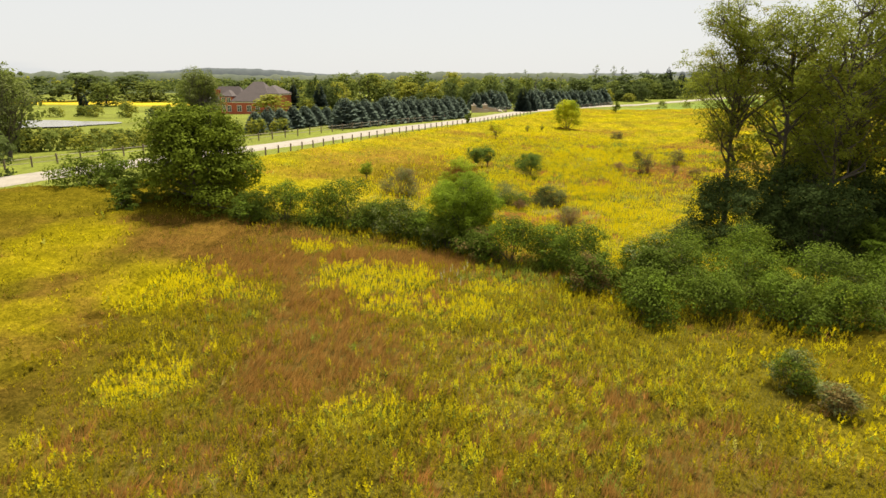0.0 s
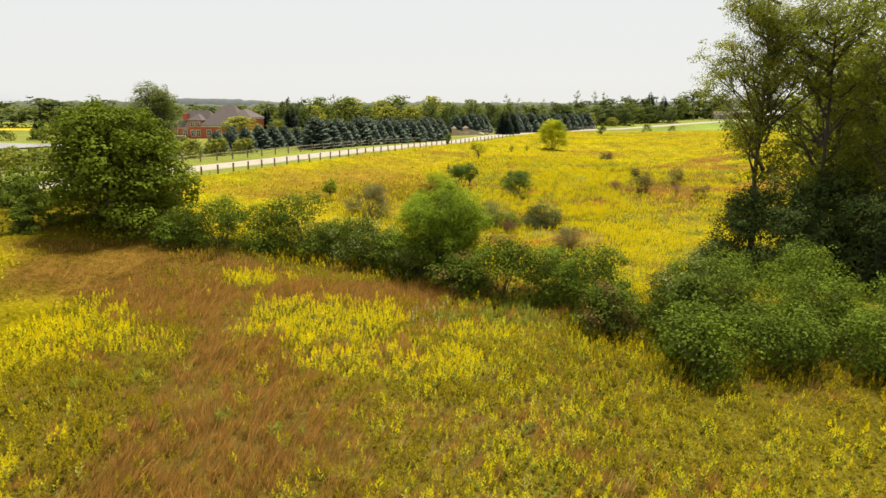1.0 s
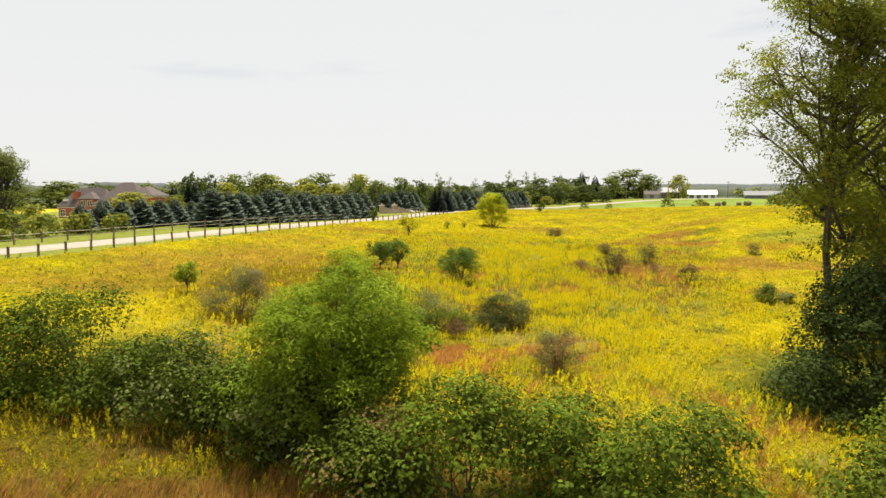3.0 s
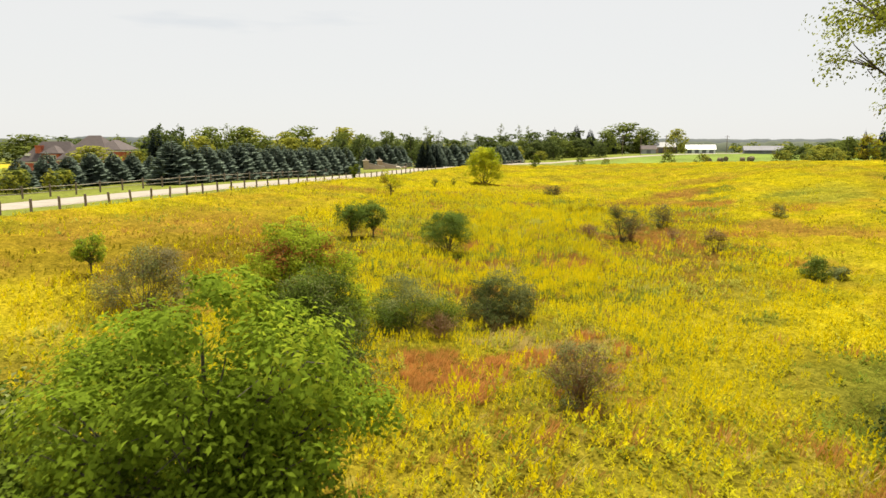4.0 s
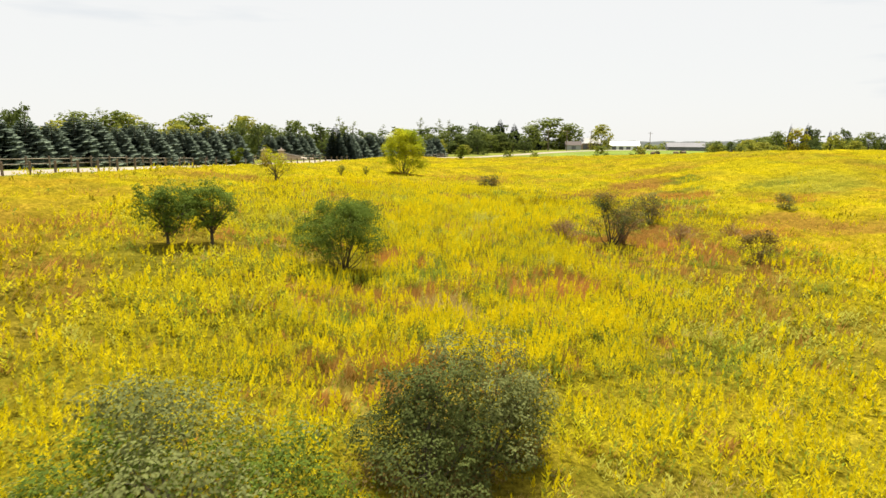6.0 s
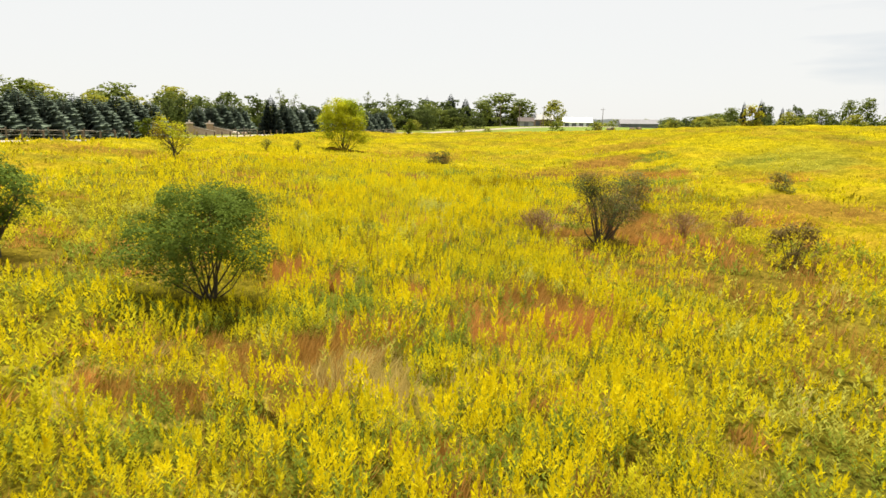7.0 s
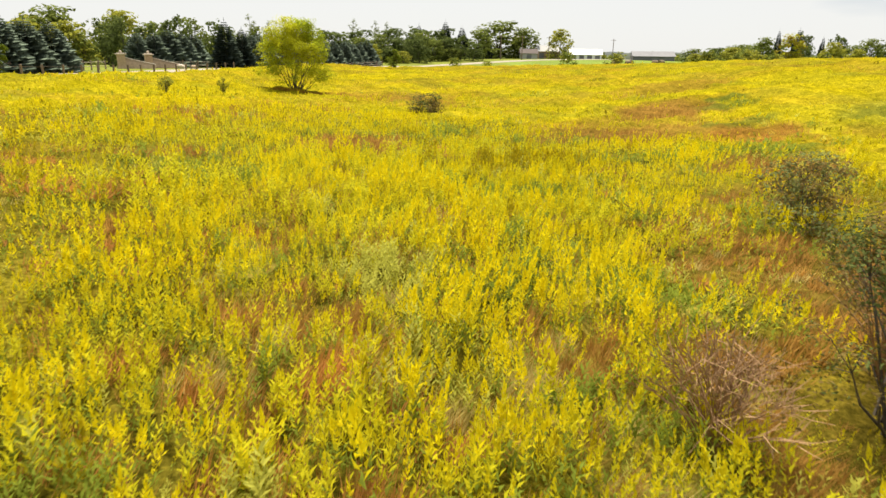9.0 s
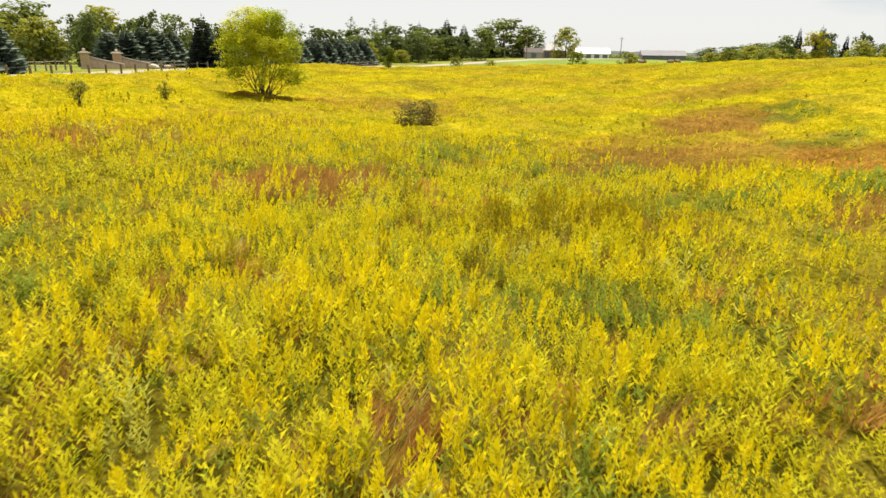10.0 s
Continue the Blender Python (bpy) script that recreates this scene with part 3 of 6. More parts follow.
for i, (x, y, h, r, k, mt) in enumerate([(23.0, 50.8, 7.0, 4.3, 12000, "thicket_leaf"), (27.8, 47.6, 6.4, 3.9, 8500, "thicket_leaf"), (33.0, 46.0, 4.4, 3.7, 5500, "hedge_leaf"), (38.0, 44.0, 4.4, 3.7, 5000, "hedge_leaf"),
                                         (28.6, 52.8, 7.4, 3.8, 6000, "thicket_leaf"), (34.5, 51.0, 7.0, 4.0, 6000, "thicket_leaf"), (31.0, 57.5, 5.6, 3.4, 3500, "thicket_leaf"), (40.5, 50.5, 6.5, 3.8, 4500, "thicket_leaf"), (30.5, 42.2, 3.4, 3.0, 4000, "vine_leaf"), (37.5, 57.0, 8.0, 4.4, 4500, "thicket_leaf"), (44.5, 56.0, 8.5, 4.6, 4500, "thicket_leaf"), (43.5, 63.0, 8.5, 4.6, 4000, "thicket_leaf"), (36.5, 64.0, 7.5, 4.2, 4000, "thicket_leaf"), (46.0, 49.0, 7.0, 4.2, 4000, "thicket_leaf")]):
    plant_tree("understory_bush", "large dark green bush beneath the poplar trees", "bush", x, y, h, r, 0.0, 24 if i < 2 else 18, int(k * (2.3 if i < 2 else 0.9)), 0.155 if i < 2 else 0.26, (mt,), stems=3, seed=40 + i, trunk=0.08, lump=0.34, group="poplar clump", inner=1.4, slim=0.65)

HEDGE = [(-15.6, 53.2, 3.6, 2.1, 0), (-12.8, 52.6, 4.6, 2.7, 0), (-10.0, 53.2, 4.2, 2.5, 0), (-7.4, 53.0, 4.8, 2.7, 0), (-5.2, 52.2, 3.8, 2.1, 1), (-3.4, 51.2, 4.2, 2.2, 1),
         (-1.0, 50.0, 3.8, 2.0, 0), (0.6, 47.6, 3.6, 2.0, 1), (2.6, 45.6, 3.4, 2.0, 2), (4.9, 45.0, 4.0, 2.5, 0), (7.2, 44.6, 4.0, 2.5, 0), (9.2, 42.0, 3.8, 2.6, 0), (9.2, 39.3, 3.2, 2.2, 2),
         (11.8, 38.2, 3.8, 2.4, 1), (11.2, 34.8, 3.8, 2.2, 0), (13.8, 40.0, 4.2, 2.5, 1), (16.4, 42.0, 5.4, 3.1, 3), (14.8, 35.6, 4.0, 2.0, 0), (18.2, 33.8, 4.0, 2.3, 0), (18.0, 38.2, 4.6, 2.4, 3),
         (21.2, 33.6, 3.8, 2.4, 3), (22.6, 38.4, 5.0, 2.5, 0), (24.8, 34.2, 4.2, 2.4, 1), (20.8, 43.0, 4.8, 2.7, 3), (27.0, 39.0, 5.0, 2.5, 0)]
HEDGE_KIND = [("dense green hedge bush", ("vine_leaf", "hedge_leaf"), (0.3, 0.7)), ("grey-green hedge bush with bare twigs", ("olive_leaf", "hedge_leaf"), (0.12, 0.88)),
              ("thinning brownish hedge bush with bare stems", ("brown_leaf", "hedge_leaf"), (0.3, 0.7)), ("hedge bush covered by bright green vines", ("maple_leaf", "vine_leaf", "hedge_leaf"), (0.3, 0.3, 0.4))]
for i, (x, y, w, h, k) in enumerate(HEDGE):
    lab, ms, sh = HEDGE_KIND[k]
    plant_tree("hedge_bush", lab, "bush", x, y, h * (1.02, 1.28, 1.12, 1.38)[i % 4] + 0.25, w * 0.56, 0.0, 17, 7000, 0.132, ms, sh, stems=3, seed=60 + i, trunk=0.06, lump=0.43, group="hedge across the meadow", slim=0.62, inner=1.3, peak=2.2)

SHRUBS = [("rounded_shrub", "rounded dark green shrub on several bare stems", 11.3, 82.1, 2.85, 1.9, 0.30, 14000, 0.09, ("shrub_leaf",), (1,)),
          ("small_tree", "small blue-green tree, one of a pair", 4.5, 84.0, 2.9, 1.35, 0.25, 4200, 0.115, ("shrub_leaf",), (1,)),
          ("small_tree", "small blue-green tree, one of a pair", 6.1, 84.9, 3.0, 1.3, 0.25, 4200, 0.115, ("shrub_leaf",), (1,)),
          ("sumac_tree", "small tree with lime green and rust-red leaves", 2.3, 63.6, 4.9, 3.0, 0.0, 26000, 0.13, ("rust_leaf", "sumac_leaf"), (0.10, 0.90)),
          ("juniper", "shaggy grey-green juniper with spiky top", 3.0, 57.6, 4.1, 2.6, 0.0, 15000, 0.15, ("hedge_leaf", "shrub_leaf", "olive_leaf"), (0.45, 0.3, 0.25)),
          ("mixed_shrub", "grey-green shrub with dead purple-brown twigs", 6.8, 65.4, 2.35, 2.35, 0.0, 15000, 0.085, ("brown_leaf", "hedge_leaf", "shrub_leaf", "olive_leaf"), (0.14, 0.46, 0.22, 0.18)),
          ("mixed_shrub", "dark green shrub with brown dying leaves", 10.5, 66.5, 2.2, 1.5, 0.0, 10000, 0.08, ("brown_leaf", "dark_leaf"), (0.28, 0.72)),
          ("mixed_shrub", "dark green shrub with brown dying leaves", 11.8, 67.3, 2.5, 1.5, 0.0, 10000, 0.08, ("brown_leaf", "dark_leaf", "olive_leaf"), (0.22, 0.4, 0.38)),
          ("thin_shrub", "thin grey shrub with many bare twigs", 11.5, 57.2, 2.2, 1.4, 0.0, 4200, 0.075, ("brown_leaf", "olive_leaf"), (0.4, 0.6)),
          ("vase_shrub", "brownish olive shrub with bare stems showing", 27.4, 88.4, 3.2, 1.75, 0.30, 6000, 0.08, ("brown_leaf", "dark_leaf"), (0.45, 0.55)),
          ("meadow_shrub", "brownish green shrub in tall grass", 35.4, 96.4, 2.4, 1.6, 0.0, 2000, 0.15, ("brown_leaf", "olive_leaf"), (0.5, 0.5)),
          ("meadow_shrub", "low brown shrub in tall grass", 33.0, 83.2, 2.0, 1.2, 0.0, 1300, 0.13, ("brown_leaf",), (1,)),
          ("meadow_shrub", "small dark shrub in tall grass", 50.3, 98.8, 1.9, 1.0, 0.0, 1600, 0.12, ("olive_leaf", "brown_leaf"), (0.6, 0.4)),
          ("meadow_shrub", "low dark green shrub in the goldenrod", 34.6, 74.6, 1.8, 1.2, 0.0, 2200, 0.13, ("shrub_leaf",), (1,)),
          ("meadow_shrub", "low grey-green shrub in the goldenrod", 36.0, 74.3, 1.3, 0.9, 0.0, 900, 0.15, ("olive_leaf",), (1,)),
          ("sparse_tree", "small sparse yellowing tree with open branches", 9.5, 112.2, 3.6, 1.6, 0.25, 1500, 0.15, ("gold_leaf", "lime_leaf"), (0.5, 0.5)),
          ("sapling", "slender green sapling in the goldenrod", 17.2, 129.0, 2.1, 0.55, 0.2, 450, 0.13, ("far_leaf_light",), (1,)),
          ("sapling", "slender green sapling in the goldenrod", 21.0, 134.5, 1.7, 0.5, 0.2, 300, 0.13, ("far_leaf_light",), (1,)),
          ("willow_shrub", "large rounded yellow-green shrub in bright bloom colours", 27.4, 141.4, 6.5, 3.3, 0.16, 15000, 0.18, ("lime_leaf", "sumac_leaf"), (0.75, 0.25)),
          ("meadow_shrub", "low flat-topped dark olive bush", 34.8, 128.2, 1.9, 1.5, 0.0, 1800, 0.15, ("dark_leaf", "brown_leaf"), (0.65, 0.35)),
          ("lollipop_tree", "small round green tree on a short trunk", 49.8, 185.0, 3.4, 1.45, 0.2, 1500, 0.22, ("maple_leaf",), (1,)),
          ("thin_shrub", "brownish olive thin shrub with bare twigs", -4.2, 65.0, 2.9, 2.1, 0.0, 9500, 0.085, ("grey_leaf", "brown_leaf", "olive_leaf"), (0.2, 0.35, 0.45)),
          ("small_tree", "small bright green tree in the goldenrod", -8.1, 70.3, 2.3, 0.85, 0.32, 1600, 0.12, ("sumac_leaf", "locust_leaf"), (0.4, 0.6)),
          ("fence_tree", "small dark green tree beside the road fence", 5.8, 139.0, 2.8, 0.9, 0.15, 900, 0.2, ("maple_leaf",), (1,)),
          ("meadow_shrub", "small dark shrub in the near meadow", 14.6, 26.5, 2.0, 1.1, 0.0, 2600, 0.12, ("olive_leaf", "hedge_leaf"), (0.3, 0.7)),
          ("meadow_shrub", "low brownish olive shrub in the near meadow", 15.4, 24.6, 1.4, 1.0, 0.0, 1900, 0.12, ("brown_leaf", "olive_leaf"), (0.5, 0.5))]
for i, (nm, lab, x, y, h, r, b, k, lf, ms, sh) in enumerate(SHRUBS):
    treeish = nm in ("small_tree", "sumac_tree", "sparse_tree", "sapling", "lollipop_tree", "fence_tree")
    plant_tree(nm, lab, "tree" if treeish else "shrub", x, y, h, r, b, 26 if nm == "mixed_shrub" else 72 if nm == "sumac_tree" else 40 if nm == "juniper" else 24 if nm == "vase_shrub" else 20 if k > 1500 else 12, int(k * 1.7), lf * 0.82, ms, sh, bark="twig" if "dead" in nm or "thin" in nm else "bark",
               trunk=0.02 + 0.012 * h if not treeish else 0.025 * h ** 0.8, stems=1 if treeish and nm != "sumac_tree" else 3, seed=120 + i, lump=0.27 if nm == "juniper" else 0.37 if nm == "mixed_shrub" else 0.26 if nm == "sumac_tree" else 0.40, slim=0.24 if nm == "juniper" else 0.5, inner=1.0 if nm in ("mixed_shrub", "juniper", "rounded_shrub", "willow_shrub", "meadow_shrub", "sumac_tree") else 0.25, peak=0.9 if nm == "juniper" else 2.4, dome=True if nm in ("rounded_shrub", "willow_shrub", "lollipop_tree", "sumac_tree", "vase_shrub", "mixed_shrub") else None, flat=0.7 if nm == "sumac_tree" else 1.0, down=-0.5 if nm == "juniper" else 0.1, band=0.74 if nm == "sumac_tree" else 0.1 if nm == "mixed_shrub" else None, low=1.0 if nm == "sumac_tree" else 1.5 if nm == "mixed_shrub" else 0.8)


def twiggy_shrub(x, y, h, r, branches, seed, label, leaves=0):
    """A shrub of many fine bare branches that fork and fan out from the ground."""
    rng = np.random.default_rng(seed)
    t = thing("dead_shrub", x, y, float(height(x, y)), label, "shrub", "bare meadow shrubs")
    tips = []
    for k in range(6):
        tubes = []
        for _ in range(max(1, branches // 6)):
            a, f = rng.uniform(0, 6.28), rng.uniform(0.15, 1.0)
            e = np.array((math.cos(a) * r * f, math.sin(a) * r * f, h * (1 - 0.45 * f * f) * rng.uniform(0.75, 1.05)))
            b = np.array((rng.normal() * 0.08, rng.normal() * 0.08, -0.05))
            m = b * 0.5 + e * 0.5 + np.array((-e[0] * 0.12, -e[1] * 0.12, h * 0.06)) + rng.normal(size=3) * 0.05
            tubes.append(tube_quads([b, m, e], [0.016, 0.010, 0.004], 4))
            for _ in range(5):
                g = rng.uniform(0.35, 0.95)
                p = m * (1 - g) + e * g
                q = p + unit(np.array((e[0], e[1], h * 0.5)) * 0.6 + rng.normal(size=3) * 0.5) * rng.uniform(0.2, 0.5)
                tubes.append(tube_quads([p, (p + q) / 2 + rng.normal(size=3) * 0.02, q], [0.007, 0.006, 0.003], 3))
                tips.append(q)
        child("stem", mesh_of("stem", np.concatenate(tubes), ["tan_twig"]), t)
    if leaves:
        P = np.array(tips)[rng.integers(0, len(tips), leaves)] + rng.normal(size=(leaves, 3)) * 0.10
        child("leaves", mesh_of("leaves", leaf_quads(P, unit(rng.normal(size=(leaves, 3)) + np.array((0, 0, 0.6))), 0.06, rng), ["brown_leaf"]), t)


M["tan_twig"] = solid_material("tan_twig", (0.20, 0.115, 0.055), (0.40, 0.245, 0.12), 12, 0.9, 0.3)
for i, (x, y, h, r, n, lf) in enumerate([(24.5, 88.7, 1.6, 1.05, 78, 300), (32.3, 88.6, 1.4, 0.9, 42, 250), (36.5, 89.4, 1.2, 0.75, 36, 200), (28.8, 89.4, 2.4, 1.4, 54, 500), (11.5, 57.2, 2.2, 1.4, 60, 500), (7.9, 63.9, 1.2, 0.8, 48, 60)]):
    twiggy_shrub(x, y, h, r, n, 700 + i, "bare tan shrub of fine dead twigs", lf)


def white_spike(x, y, h, seed):
    """A single pale seed spike in the dry grass."""
    rng = np.random.default_rng(seed)
    t = thing("white_flower", x, y, float(height(x, y)), "pale white flower spike standing in dry grass", "flower", "white spikes in the dry grass")
    child("stem", mesh_of("stem", tube_quads([(0, 0, 0), (0.02, 0.01, h * 0.5), (0.03, 0.03, h)], [0.012, 0.010, 0.006], 4), ["stem"]), t)
    P = np.stack([rng.normal(size=60) * 0.018 + 0.025, rng.normal(size=60) * 0.018 + 0.02, h * rng.uniform(0.65, 1.02, 60)], 1)
    child("blossom", mesh_of("blossom", leaf_quads(P, unit(rng.normal(size=(60, 3))), 0.038, rng, 0.7), ["white_petal"]), t)


M["white_petal"] = leaf_material("white_petal", (0.42, 0.38, 0.22), (0.56, 0.52, 0.34), (0.70, 0.67, 0.50), 0.4)
for i in range(12):
    white_spike(0.5 + 0.7 * math.cos(i * 2.3) + 0.05 * i, 38.4 + 0.32 * i + 0.5 * math.sin(i * 1.7), 0.85 + 0.2 * math.sin(i * 3.1), 800 + i)

# ---- trees beyond the road and round the meadow ----
FARTREES = [("far_leaf", 4.2, 10.0, 1350, 0.68), ("far_leaf_dark", 4.6, 10.0, 1350, 0.70), ("far_leaf_light", 4.0, 10.0, 1350, 0.66), ("far_leaf", 3.4, 10.0, 1200, 0.58)]
PROTO = []
for i, (mt, r, h, k, lf) in enumerate(FARTREES):
    px, py = [(-26, 231), (57, 278), (150, 295), (3, 244)][i]
    PROTO.append(plant_tree("broadleaf_tree", ["green broadleaf tree in the row behind the spruces", "dark green broadleaf tree", "pale yellow-green broadleaf tree", "tall narrow green tree"][i], "tree",
                            px, py, h, r, 0.02 if i < 3 else 0.1, 24, k, lf, (mt,), seed=300 + i, trunk=0.22, lump=0.40, limbs=False, group="trees round the meadow", slim=0.7, dome=i < 3, peak=3.0))
rngf = np.random.default_rng(9)
PLACED = [(2, -45.5, 174, 5.4, 9.5), (2, -33.3, 162.6, 4.2, 4.0), (1, -36.5, 187.5, 10.6, 5.0), (1, -33.2, 189.5, 10.4, 5.0), (0, -26, 231, 13, 12), (0, -19, 232, 10, 9), (2, -11, 233, 9.5, 9), (2, -3, 233, 9.5, 8), (3, 3, 244, 13, 8), (3, 21, 258, 14, 8.5), (1, 8.5, 209, 8.3, 5.4), (3, 36, 271, 12.5, 6),
          (1, 57, 278, 11, 15), (1, 81, 292, 10.5, 14), (1, 93, 299, 10.5, 14), (1, 70, 290, 10, 13), (0, 88, 280, 8, 10), (1, 105, 304, 11, 12), (0, 118, 300, 9.5, 10), (0, 133, 315, 13.5, 20), (0, 142, 310, 11, 12),
          (2, 150, 297, 10.5, 9), (2, 144, 318, 9, 8), (0, -36, 240, 13.5, 12), (2, -25, 246, 13, 12), (0, -9, 253, 13.7, 13), (2, 4, 258, 13.5, 12), (1, 17, 212, 9, 6), (0, 62, 262, 6.5, 6), (2, 66, 255, 6, 4), (0, 30, 262, 9, 9),
          (2, -36, 222, 9, 9), (0, -46, 230, 10, 10), (2, -15, 262, 12, 12), (0, 12, 268, 11, 12), (1, 45, 282, 10, 12),
          (0, -60, 92, 11, 8), (1, -48, 68, 6.5, 5.5), (1, -54, 75, 6, 6), (1, -47, 108, 5.5, 5.0), (1, -30.4, 169, 8.6, 4.6), (1, -27.6, 170.5, 8.2, 4.2), (0, -33.6, 163, 4.5, 5),
          (1, -160, 285, 12.5, 28), (1, -145, 300, 12, 28), (1, -175, 276, 12, 22), (0, -125, 280, 9, 19), (0, -124, 240, 9.5, 12), (1, -186, 262, 12, 24), (0, -110, 290, 10, 20), (1, -98, 300, 10, 18),
          (0, -68, 300, 10, 16), (0, -80, 290, 9, 14), (2, -55, 280, 10, 12), (0, -42, 270, 10, 13), (1, -200, 240, 12, 22), (0, -90, 265, 8, 12),
          (1, 165, 140, 8, 10), (0, 172, 152, 8, 12), (0, 190, 165, 9, 14), (0, 182, 235, 6, 12), (0, 195, 255, 6, 12), (1, 205, 272, 6, 14)]
plant_tree("roadside_tree", "tall pale green tree beyond the road fence", "tree", -55.5, 83.5, 13.0, 4.6, 0.08, 40, 9000, 0.27, ("far_leaf", "olive_leaf"), (0.6, 0.4), seed=361, trunk=0.25, lump=0.33, slim=0.5, top=0.7)
plant_tree("willow_tree", "large grey-green willow tree beyond the road", "tree", -42.3, 115.5, 11.6, 5.0, 0.02, 50, 15000, 0.30, ("olive_leaf", "far_leaf"), (0.4, 0.6), seed=360, trunk=0.3, lump=0.33, slim=0.4, top=0.8, dome=True)
for k, x, y, h, w in PLACED:
    if x < 75 and 222 < y < 285:
        h *= 0.87
    src = PROTO[k]
    r0 = FARTREES[k][1]
    m = Matrix.LocRotScale((x, y, float(height(x, y)) - 0.2), Euler((0, 0, rngf.uniform(0, 6.28))), (w / 2 / r0 * 1.1, w / 2 / r0 * 1.1, h / 10.0 * 1.04))
    if (x, y) in ((-26, 231), (57, 278), (150, 297), (3, 244)):
        src.matrix_basis = m
    else:
        c = copy_thing(src, Matrix.Identity(4))
        c.matrix_basis = m

# the trees along the far right edge and the woods beyond the road: kind, place, height of the top above sea level of the plan, width
for k, x, y, top, w in [(2, 144.4, 220.8, 7.1, 4.2), (0, 149.5, 227, 8.4, 7), (1, 152, 222, 8.6, 5), (2, 152, 215, 8.7, 6.5), (2, 150.7, 208, 7.9, 9), (0, 160.2, 212.7, 11.3, 6), (1, 172, 211, 13.2, 5), (2, 163.7, 195.4, 9.8, 6), (1, 178.5, 206, 12.6, 5),
                        (2, 164.5, 190, 8.2, 5), (0, 171.4, 192, 10.7, 6.5), (1, 180, 195, 10.5, 5), (2, 171, 182, 9.0, 6), (0, 185, 194, 13.5, 5), (0, 181, 186, 13.5, 6), (1, 166, 205, 9.5, 6), (0, 176, 200, 9.4, 7), (1, 186, 181, 9.8, 7), (0, 178, 176, 9.6, 7), (0, 189, 170, 11, 9), (1, 156, 217, 9.0, 5),
                        (1, 50, 258, 9.1, 6.0), (1, 56, 271, 12.3, 6.5), (0, 53, 245, 6.3, 5.0), (0, 63, 261, 10.1, 7.2), (1, 68, 267, 9.5, 7.5), (0, 72, 271, 11.5, 6.8),
                        (1, 75, 266, 11.1, 7.5), (1, 82, 270, 12.5, 6.9), (1, 82, 264, 11.2, 7.6), (1, 96, 278, 12.0, 7.4), (1, 101, 278, 12.5, 8.4), (1, 104, 274, 10.5, 6.4), (0, 91, 275, 10.5, 7.2), (2, 75, 258, 6.8, 4.8), (1, 73, 262, 7.5, 6.6), (0, 97, 275, 8.2, 7.3),
                        (0, -11, 235, 9.7, 5.8), (1, -6, 238, 11.0, 6.1), (0, -1, 232, 8.4, 5.1), (1, 3, 237, 11.8, 6.2), (0, 7, 233, 8.6, 4.3), (1, 11, 244, 11.6, 7.1), (0, 15, 242, 9.7, 5.4), (1, 19, 238, 9.6, 4.7), (1, 26, 244, 12.8, 7.6), (1, 29, 238, 9.3, 4.9), (1, -7, 227, 8.0, 5.6)]:
    z = float(height(x, y)) - 0.2
    copy_thing(PROTO[k], Matrix.Identity(4)).matrix_basis = Matrix.LocRotScale((x, y, z), Euler((0, 0, rngf.uniform(0, 6.28))), (w / 2 / FARTREES[k][1] * 1.1, w / 2 / FARTREES[k][1] * 1.1, (top - z) / 10.0))
plant_tree("golden_tree", "rounded tree with golden yellow autumn leaves", "tree", 157.6, 202.4, 7.9, 3.3, 0.05, 20, 1800, 0.5, ("gold_leaf", "lime_leaf"), (0.75, 0.25), seed=372, trunk=0.2, lump=0.4, limbs=False, dome=True)
LOWBUSH = plant_tree("field_edge_bush", "low rounded yellow-green bush at the meadow edge", "bush", 95.8, 205.6, 3.2, 2.4, 0.0, 14, 650, 0.44, ("far_leaf_light", "far_leaf"), (0.5, 0.5), stems=3, seed=330, trunk=0.05, limbs=False, group="meadow edge bushes")
for x, y, s in [(98, 191.8, 0.85), (117.5, 187.2, 1.0), (76, 222, 0.8), (86, 226, 0.6), (126, 186, 1.1), (131, 183, 0.9), (120, 182, 0.8), (-62, 110, 0.7), (-56, 106, 0.75), (-50, 102, 0.8), (-66, 102, 0.8), (-60, 99, 0.85), (-54, 95, 0.85), (-48, 107, 0.8), (-45, 100, 0.9), (-42, 105, 0.8), (-70, 107, 0.7),
                (-64, 95, 0.9), (-52, 99, 0.7), (-57, 101, 0.8), (-61, 104, 0.75), (-53, 104, 0.75), (-46, 97, 0.85), (-50, 92, 0.8), (-44, 111, 0.8), (-68, 98, 0.85), (-58, 92, 0.8), (-95, 172, 0.9), (-86, 176, 1.0), (-78, 180, 0.9), (-70, 175, 0.9), (-64, 168, 0.8), (-47, 94, 0.8), (-38, 121, 0.5), (-43, 131, 0.45), (-38, 109, 1.1), (-41, 110, 1.0), (-36, 113, 0.9), (-33, 117, 0.9), (-46, 112, 1.3), (-30, 121, 0.8), (-91, 170, 1.0), (-80, 165, 1.2), (-74, 168, 0.9), (-100, 168, 0.8), (-39, 148, 0.6), (-34, 152, 0.7), (-47, 140, 0.5), (-52, 146, 0.9), (-26, 146, 1.0)]:
    c = copy_thing(LOWBUSH, Matrix.Identity(4))
    c.matrix_basis = Matrix.LocRotScale((x, y, float(height(x, y)) - 0.1), Euler((0, 0, rngf.uniform(0, 6.28))), (s * rngf.uniform(0.9, 1.3), s * rngf.uniform(0.9, 1.3), s))


